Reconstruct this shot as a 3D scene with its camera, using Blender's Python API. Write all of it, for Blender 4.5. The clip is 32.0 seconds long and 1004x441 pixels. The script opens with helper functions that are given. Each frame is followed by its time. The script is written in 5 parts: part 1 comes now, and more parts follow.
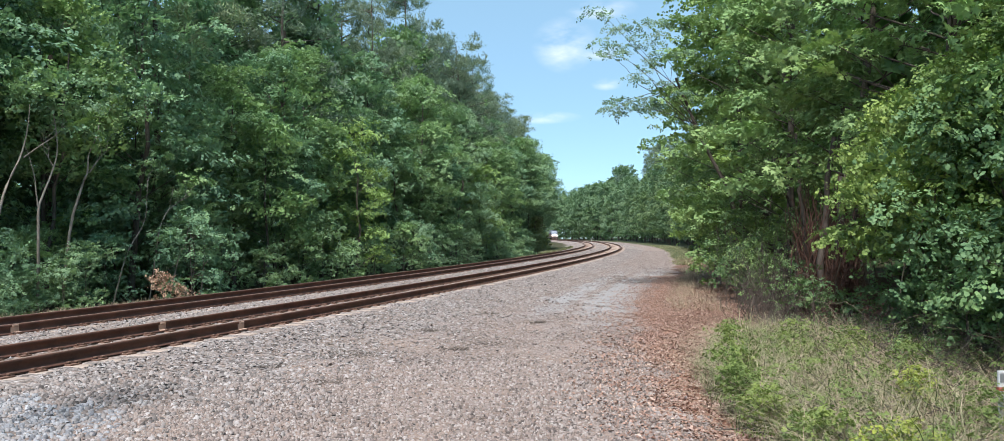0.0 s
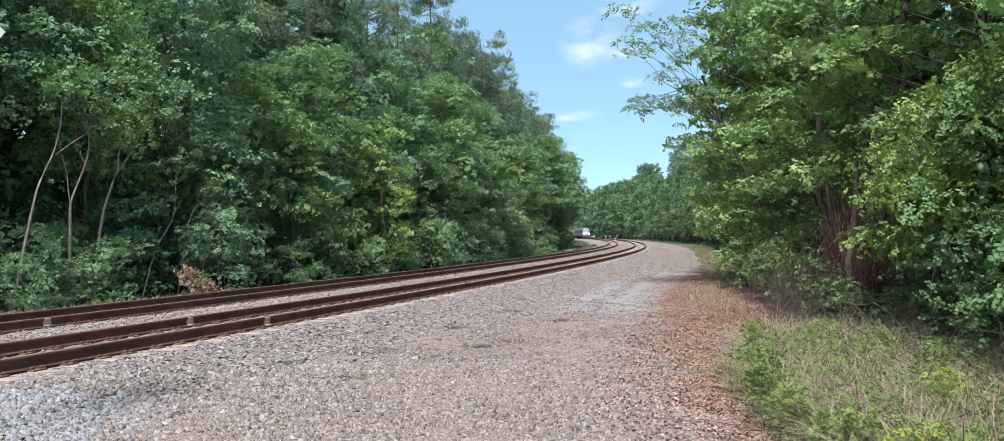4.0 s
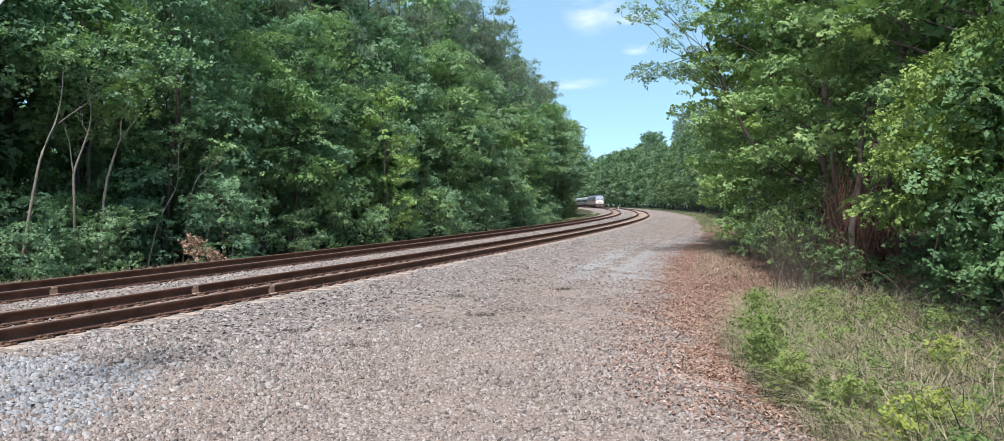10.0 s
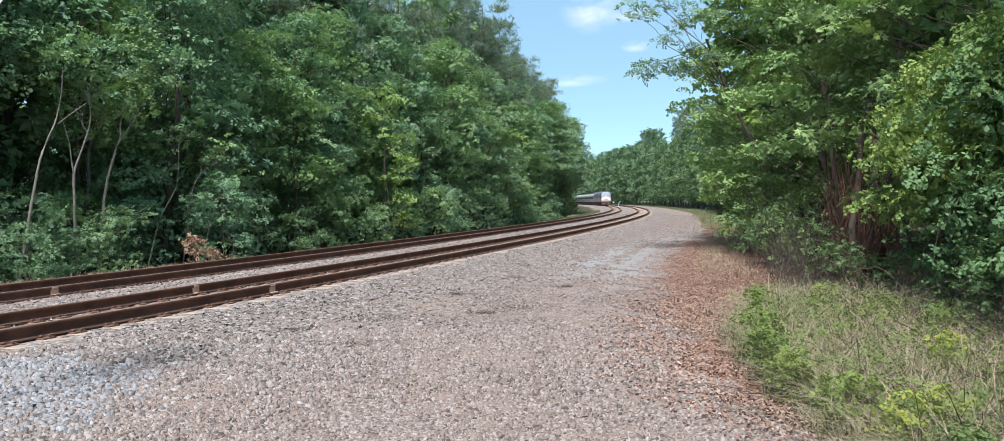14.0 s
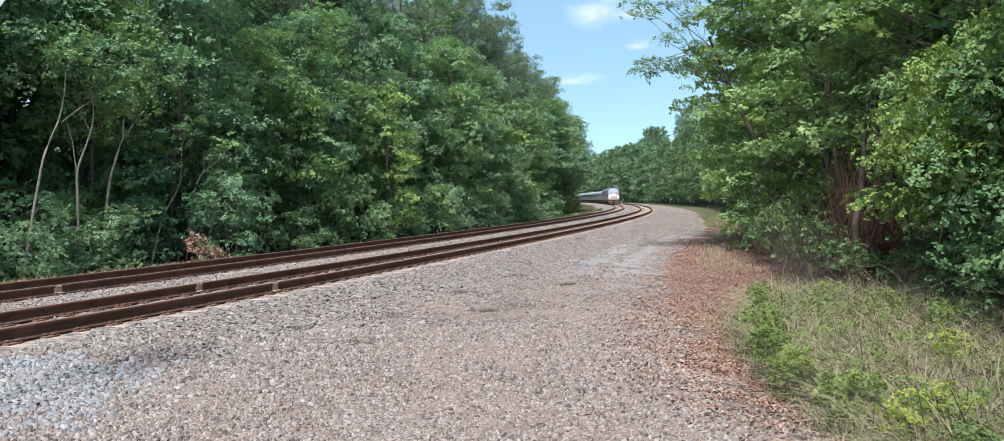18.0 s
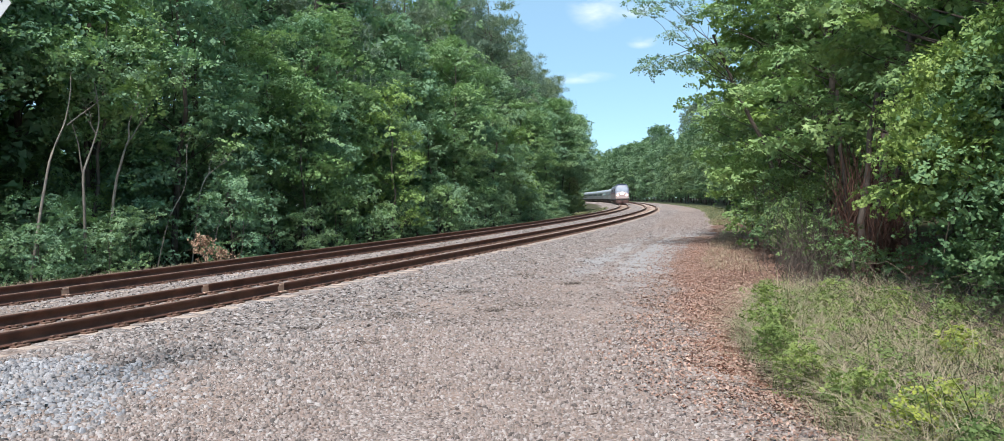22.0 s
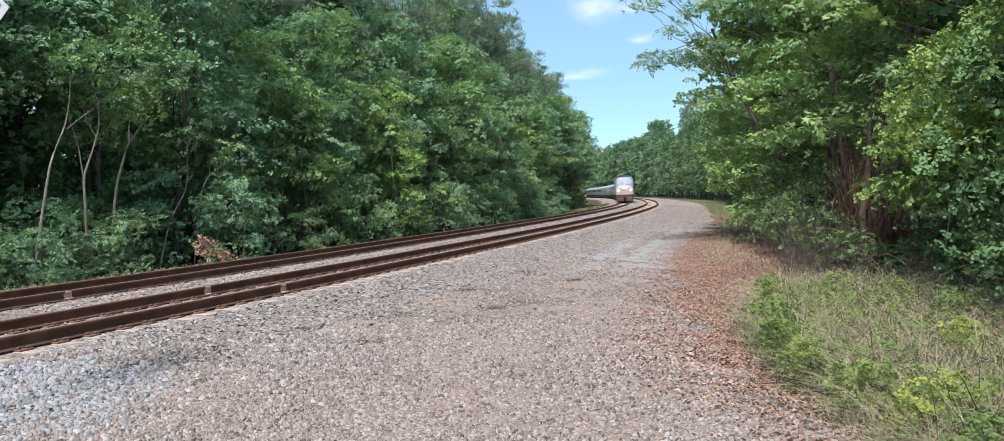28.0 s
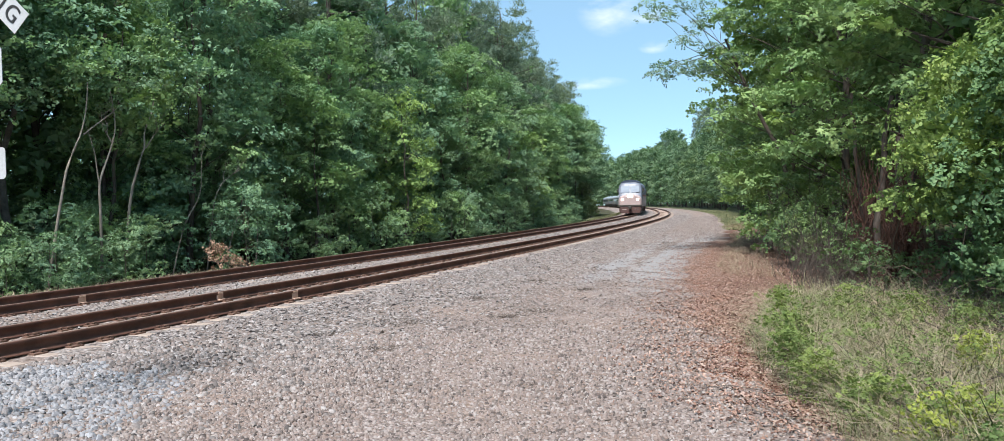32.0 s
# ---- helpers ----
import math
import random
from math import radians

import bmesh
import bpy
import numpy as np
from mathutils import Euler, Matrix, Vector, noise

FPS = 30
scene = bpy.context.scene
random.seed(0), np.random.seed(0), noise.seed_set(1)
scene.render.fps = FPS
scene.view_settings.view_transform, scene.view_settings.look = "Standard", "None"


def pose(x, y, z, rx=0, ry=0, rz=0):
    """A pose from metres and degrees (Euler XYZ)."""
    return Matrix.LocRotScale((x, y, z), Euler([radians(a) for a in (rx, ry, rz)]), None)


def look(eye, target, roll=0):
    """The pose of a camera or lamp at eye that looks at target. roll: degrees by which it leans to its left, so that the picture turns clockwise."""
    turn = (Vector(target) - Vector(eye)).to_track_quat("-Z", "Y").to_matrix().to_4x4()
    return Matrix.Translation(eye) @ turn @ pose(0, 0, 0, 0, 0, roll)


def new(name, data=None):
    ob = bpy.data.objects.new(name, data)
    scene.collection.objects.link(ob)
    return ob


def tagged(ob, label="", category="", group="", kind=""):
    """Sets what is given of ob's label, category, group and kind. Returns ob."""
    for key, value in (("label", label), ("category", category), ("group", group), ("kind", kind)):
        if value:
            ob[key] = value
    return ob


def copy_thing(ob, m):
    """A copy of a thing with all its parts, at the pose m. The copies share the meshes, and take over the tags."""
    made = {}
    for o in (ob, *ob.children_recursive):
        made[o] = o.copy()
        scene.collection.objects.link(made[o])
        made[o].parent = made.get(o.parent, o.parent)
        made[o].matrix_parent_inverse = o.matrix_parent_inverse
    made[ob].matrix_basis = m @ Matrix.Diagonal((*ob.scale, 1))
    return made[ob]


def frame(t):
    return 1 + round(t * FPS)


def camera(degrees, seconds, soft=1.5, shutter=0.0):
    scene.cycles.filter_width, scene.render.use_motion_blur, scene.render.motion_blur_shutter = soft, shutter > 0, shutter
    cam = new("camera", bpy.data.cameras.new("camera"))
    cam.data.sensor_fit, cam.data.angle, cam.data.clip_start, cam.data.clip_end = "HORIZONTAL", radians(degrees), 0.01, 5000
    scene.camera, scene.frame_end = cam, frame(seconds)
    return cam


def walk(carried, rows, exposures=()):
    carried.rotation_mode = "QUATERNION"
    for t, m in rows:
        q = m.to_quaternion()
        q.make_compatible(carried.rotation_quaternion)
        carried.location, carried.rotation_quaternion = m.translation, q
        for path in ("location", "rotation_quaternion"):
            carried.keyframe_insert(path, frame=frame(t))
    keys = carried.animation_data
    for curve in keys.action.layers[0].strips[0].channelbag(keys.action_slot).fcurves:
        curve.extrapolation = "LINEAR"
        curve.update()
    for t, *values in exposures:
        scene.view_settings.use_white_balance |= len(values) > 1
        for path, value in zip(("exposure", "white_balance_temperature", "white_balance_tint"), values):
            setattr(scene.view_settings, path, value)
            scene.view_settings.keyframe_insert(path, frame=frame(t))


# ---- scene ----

# ---- the camera: it stands in one place and turns ----
EYE = (0.0, 0.0, 1.831)
VIEW = [  # seconds, turn to the right, tilt up, lean
    (0, 2.054, 1.392, -0.807), (0.5, 1.796, 1.353, -0.753), (1, 1.632, 1.349, -0.79),
    (1.5, 1.47, 1.322, -0.718), (2, 1.229, 1.319, -0.638), (2.5, 0.924, 1.301, -0.544),
    (3, 0.604, 1.27, -0.506), (3.5, 0.323, 1.262, -0.426), (5.5, 0.234, 1.156, -0.584),
    (6, 0.104, 1.1, -0.521), (6.5, 0.061, 1.008, -0.449), (7, 0.062, 0.821, -0.381),
    (7.5, 0.061, 0.519, -0.31), (8, 0.036, 0.12, -0.382), (8.5, 0.028, -0.335, -0.505),
    (9, 0.025, -0.741, -0.582), (9.5, 0.027, -0.977, -0.537), (10, 0.022, -1.074, -0.562),
    (10.5, 0.019, -1.096, -0.507), (11, 0.015, -1.118, -0.584), (11.5, 0.017, -1.135, -0.64),
    (12, -0.001, -1.16, -0.739), (12.5, -0.001, -1.181, -0.831), (13, 0, -1.181, -0.842),
    (13.5, -0.007, -1.226, -0.839), (14, -0.003, -1.242, -0.865), (14.5, 0.001, -1.24, -0.973),
    (16.5, -0.024, -1.338, -1.115), (17, -0.044, -1.358, -1.038), (17.5, -0.118, -1.378, -0.981),
    (18, -0.197, -1.377, -0.928), (18.5, -0.365, -1.422, -0.869), (19, -0.467, -1.458, -0.811),
    (19.5, -0.461, -1.464, -0.793), (20, -0.443, -1.464, -0.815), (20.5, -0.449, -1.495, -0.822),
    (21, -0.461, -1.526, -0.974), (21.5, -0.542, -1.517, -1.149), (22, -0.563, -1.403, -1.307),
    (22.5, -0.58, -1.353, -1.423), (23, -0.573, -1.381, -1.48), (23.5, -0.607, -1.437, -1.46),
    (24, -0.606, -1.433, -1.521), (24.5, -0.618, -1.451, -1.553), (25, -0.619, -1.474, -1.61),
    (25.5, -0.615, -1.497, -1.665), (27.5, -0.646, -1.597, -2.109), (28, -0.657, -1.595, -2.126),
    (28.5, -0.666, -1.519, -2.119), (29, -0.669, -1.366, -2.058), (29.5, -0.665, -1.202, -1.988),
    (30, -0.769, -1.09, -1.921), (30.5, -0.952, -1.024, -1.849), (31, -1.18, -0.932, -1.799),
    (31.5, -1.398, -0.907, -1.739), (32, -1.506, -0.929, -1.658)]


def view_pose(yaw, tilt, lean):
    y, p = radians(yaw), radians(tilt)
    way = Vector((math.sin(y) * math.cos(p), math.cos(y) * math.cos(p), math.sin(p)))
    return look(EYE, Vector(EYE) + 10 * way, lean)


cam = camera(66.33, 32.0, soft=0.65)
walk(cam, [(t, view_pose(a, b, c)) for t, a, b, c in VIEW])

# ---- world, sun ----
SUN_UP, SUN_TURN = 58.0, 198.0   # elevation and compass bearing (from +y, clockwise) of the sun
world = bpy.data.worlds.new("sky")
scene.world = world
world.use_nodes = True
wn = world.node_tree
wn.nodes.clear()
sky = wn.nodes.new("ShaderNodeTexSky")
sky.sky_type, sky.sun_disc = "NISHITA", False
sky.sun_elevation, sky.sun_rotation = radians(SUN_UP), radians(SUN_TURN)
sky.air_density, sky.dust_density, sky.ozone_density = 0.55, 0.05, 0.8
back = wn.nodes.new("ShaderNodeBackground")
back.inputs[1].default_value = 0.15
wout = wn.nodes.new("ShaderNodeOutputWorld")
cyan = wn.nodes.new("ShaderNodeMix")
cyan.data_type, cyan.blend_type = "RGBA", "MULTIPLY"
cyan.inputs[0].default_value, cyan.inputs[7].default_value = 1.0, (0.94, 1.07, 1.04, 1)
wn.links.new(sky.outputs[0], cyan.inputs[6])
haze = wn.nodes.new("ShaderNodeMix")
haze.data_type = "RGBA"
haze.inputs[0].default_value, haze.inputs[7].default_value = 0.6, (1.95, 3.3, 4.35, 1)
wn.links.new(cyan.outputs[2], haze.inputs[6])
wn.links.new(haze.outputs[2], back.inputs[0])
wn.links.new(back.outputs[0], wout.inputs[0])
sun = new("sun", bpy.data.lights.new("sun", "SUN"))
sun.data.energy, sun.data.angle, sun.data.color = 4.8, radians(14), (1.0, 0.96, 0.92)
_su, _st = radians(SUN_UP), radians(SUN_TURN)
SUN_WAY = Vector((math.sin(_st) * math.cos(_su), math.cos(_st) * math.cos(_su), math.sin(_su)))
sun.matrix_world = look(SUN_WAY * 60, (0, 0, 0))
scene.view_settings.exposure = 0.62


# ---- materials ----
def nodes_of(name):
    m = bpy.data.materials.new(name)
    m.use_nodes = True
    nt = m.node_tree
    bsdf = nt.nodes["Principled BSDF"]
    return m, nt, bsdf, nt.nodes["Material Output"]


def add(nt, kind, **inputs):
    n = nt.nodes.new(kind)
    for k, v in inputs.items():
        n.inputs[k.replace("_", " ")].default_value = v
    return n


def ramp(nt, fac, stops):
    r = nt.nodes.new("ShaderNodeValToRGB")
    el = r.color_ramp.elements
    while len(el) < len(stops):
        el.new(0.5)
    for e, (p, c) in zip(el, stops):
        e.position, e.color = p, (*c, 1)
    nt.links.new(fac, r.inputs[0])
    return r.outputs[0]


def mix(nt, fac, a, b, blend="MIX"):
    n = nt.nodes.new("ShaderNodeMix")
    n.data_type, n.blend_type = "RGBA", blend
    for sock, v in ((n.inputs[0], fac), (n.inputs[6], a), (n.inputs[7], b)):
        if hasattr(v, "is_linked"):
            nt.links.new(v, sock)
        elif isinstance(v, tuple):
            sock.default_value = (*v, 1)
        else:
            sock.default_value = v
    return n.outputs[2]


def noise_tex(nt, scale, detail=4, coord=None, rough=0.55):
    n = add(nt, "ShaderNodeTexNoise", Scale=scale, Detail=detail, Roughness=rough)
    if coord:
        nt.links.new(coord, n.inputs["Vector"])
    return n.outputs[0]


def place(nt):
    return nt.nodes.new("ShaderNodeNewGeometry").outputs["Position"]


def bump(nt, bsdf, height, strength, distance):
    b = add(nt, "ShaderNodeBump", Strength=strength, Distance=distance)
    nt.links.new(height, b.inputs["Height"])
    nt.links.new(b.outputs[0], bsdf.inputs["Normal"])


def plain(name, a, b, rough=0.6, scale=6.0, metal=0.0, bumpy=0.0, spec=0.5):
    """A paint, metal or wood with two tones of wear at two scales."""
    m, nt, bsdf, out = nodes_of(name)
    co = nt.nodes.new("ShaderNodeTexCoord").outputs["Object"]
    big, fine = noise_tex(nt, scale, 3, co), noise_tex(nt, scale * 9, 5, co)
    c = mix(nt, ramp(nt, big, [(0.35, (0, 0, 0)), (0.7, (1, 1, 1))]), a, b)
    c = mix(nt, 0.18, c, ramp(nt, fine, [(0.3, (0.25, 0.25, 0.25)), (0.7, (1, 1, 1))]), "MULTIPLY")
    nt.links.new(c, bsdf.inputs["Base Color"])
    bsdf.inputs["Roughness"].default_value = rough
    bsdf.inputs["Metallic"].default_value = metal
    bsdf.inputs["Specular IOR Level"].default_value = spec
    if bumpy:
        bump(nt, bsdf, fine, 0.5, bumpy)
    return m


def mixed(a, b, f):
    return tuple(u * (1 - f) + v * f for u, v in zip(a, b))


def leafy(name, dark, mid, light, gloss=0.55, through_light=0.32, spread=0.0):
    """Leaves: each one has its own tone, and light comes through them."""
    m, nt, bsdf, out = nodes_of(name)
    geo = nt.nodes.new("ShaderNodeNewGeometry")
    info = nt.nodes.new("ShaderNodeObjectInfo")
    c = ramp(nt, geo.outputs["Random Per Island"], [(0.0, mixed(dark, mid, 0.6 * (1 - spread))), (0.6, mid), (1.0, mixed(mid, light, 0.3 + 0.7 * spread))])
    big = noise_tex(nt, 0.8, 3, geo.outputs["Position"])
    c = mix(nt, ramp(nt, big, [(0.35, (0, 0, 0)), (0.68, (1, 1, 1))]), c, mix(nt, 0.4, c, light))
    tuft = nt.nodes.new("ShaderNodeAttribute")
    tuft.attribute_name = "tuft"
    c = mix(nt, 1.0, c, ramp(nt, tuft.outputs["Fac"], [(0.0, (0.82, 0.86, 0.88)), (0.5, (1.0, 1.0, 0.98)), (1.0, (1.18, 1.16, 1.02))]), "MULTIPLY")
    tint = ramp(nt, info.outputs["Random"], [(0.0, (0.84, 0.94, 0.98)), (0.5, (1, 1, 1)), (1.0, (1.1, 1.1, 0.9))])
    c = mix(nt, 1.0, c, tint, "MULTIPLY")
    nt.links.new(c, bsdf.inputs["Base Color"])
    bsdf.inputs["Roughness"].default_value = gloss
    bsdf.inputs["Specular IOR Level"].default_value = 0.1
    tr = nt.nodes.new("ShaderNodeBsdfTranslucent")
    nt.links.new(mix(nt, 1.0, c, (1.08, 1.22, 0.78), "MULTIPLY"), tr.inputs[0])
    ms = nt.nodes.new("ShaderNodeMixShader")
    ms.inputs[0].default_value = through_light
    nt.links.new(bsdf.outputs[0], ms.inputs[1])
    nt.links.new(tr.outputs[0], ms.inputs[2])
    nt.links.new(ms.outputs[0], out.inputs[0])
    return m


def island_tones(name, tones, rough=0.85, fine=60.0):
    """Loose pieces (stones, litter): each piece takes a tone of its own."""
    m, nt, bsdf, out = nodes_of(name)
    geo = nt.nodes.new("ShaderNodeNewGeometry")
    c = ramp(nt, geo.outputs["Random Per Island"], [(i / (len(tones) - 1), t) for i, t in enumerate(tones)])
    n = noise_tex(nt, fine, 3, geo.outputs["Position"])
    c = mix(nt, 0.5, c, ramp(nt, n, [(0.3, (0.55, 0.52, 0.5)), (0.7, (1.1, 1.1, 1.1))]), "MULTIPLY")
    nt.links.new(c, bsdf.inputs["Base Color"])
    bsdf.inputs["Roughness"].default_value = rough
    return m


def gravel(name, stone, tones, dirt, dirt_scale, depth, extra=None):
    """Crushed stone of the given stone size (m), with patches of dirt, and shade painted between the stones; extra:
    attribute name and the tone it brings in.
    """
    m, nt, bsdf, out = nodes_of(name)
    pos = place(nt)
    cells = add(nt, "ShaderNodeTexVoronoi", Scale=1 / stone, Randomness=1.0)
    nt.links.new(pos, cells.inputs["Vector"])
    sep = nt.nodes.new("ShaderNodeSeparateColor")
    nt.links.new(cells.outputs["Color"], sep.inputs[0])
    c = ramp(nt, sep.outputs[0], [(i / (len(tones) - 1), t) for i, t in enumerate(tones)])
    # cell edges darkened: the shade in the gaps, put into the colour
    c = mix(nt, ramp(nt, cells.outputs["Distance"], [(0.38, (0, 0, 0)), (0.75, (1, 1, 1))]), c, mix(nt, 0.7, c, (0.3, 0.27, 0.25), "MULTIPLY"))
    c = mix(nt, 1.0, c, ramp(nt, noise_tex(nt, 4.5, 4, pos, 0.75), [(0.3, (0.78, 0.77, 0.76)), (0.5, (1, 1, 1)), (0.72, (1.2, 1.19, 1.19))]), "MULTIPLY")
    d1 = ramp(nt, noise_tex(nt, dirt_scale, 5, pos), [(0.42, (0, 0, 0)), (0.66, (1, 1, 1))])
    c = mix(nt, mix(nt, 1.0, d1, (0.55, 0.55, 0.55), "MULTIPLY"), c, dirt)
    for attr, tone in extra or ():
        a = nt.nodes.new("ShaderNodeAttribute")
        a.attribute_name = attr
        rough_edge = noise_tex(nt, 5.0, 6, pos, 0.7)
        t = nt.nodes.new("ShaderNodeMath")
        t.operation = "ADD"
        nt.links.new(a.outputs["Fac"], t.inputs[0])
        nt.links.new(rough_edge, t.inputs[1])
        f = ramp(nt, t.outputs[0], [(0.8, (0, 0, 0)), (1.08, (1, 1, 1))])
        c = mix(nt, f, c, mix(nt, ramp(nt, sep.outputs[1], [(0.0, (0, 0, 0)), (1.0, (1, 1, 1))]), tone, tuple(v * 1.7 for v in tone)))
    nt.links.new(c, bsdf.inputs["Base Color"])
    bsdf.inputs["Roughness"].default_value = 0.9
    bsdf.inputs["Specular IOR Level"].default_value = 0.25
    inv = nt.nodes.new("ShaderNodeMath")
    inv.operation, inv.inputs[0].default_value = "SUBTRACT", 1.0
    nt.links.new(cells.outputs["Distance"], inv.inputs[1])
    bump(nt, bsdf, inv.outputs[0], 0.9, depth)
    return m


def glow(name, colour, strength):
    m, nt, bsdf, out = nodes_of(name)
    bsdf.inputs["Base Color"].default_value = (*colour, 1)
    bsdf.inputs["Emission Color"].default_value = (*colour, 1)
    bsdf.inputs["Emission Strength"].default_value = strength
    return m


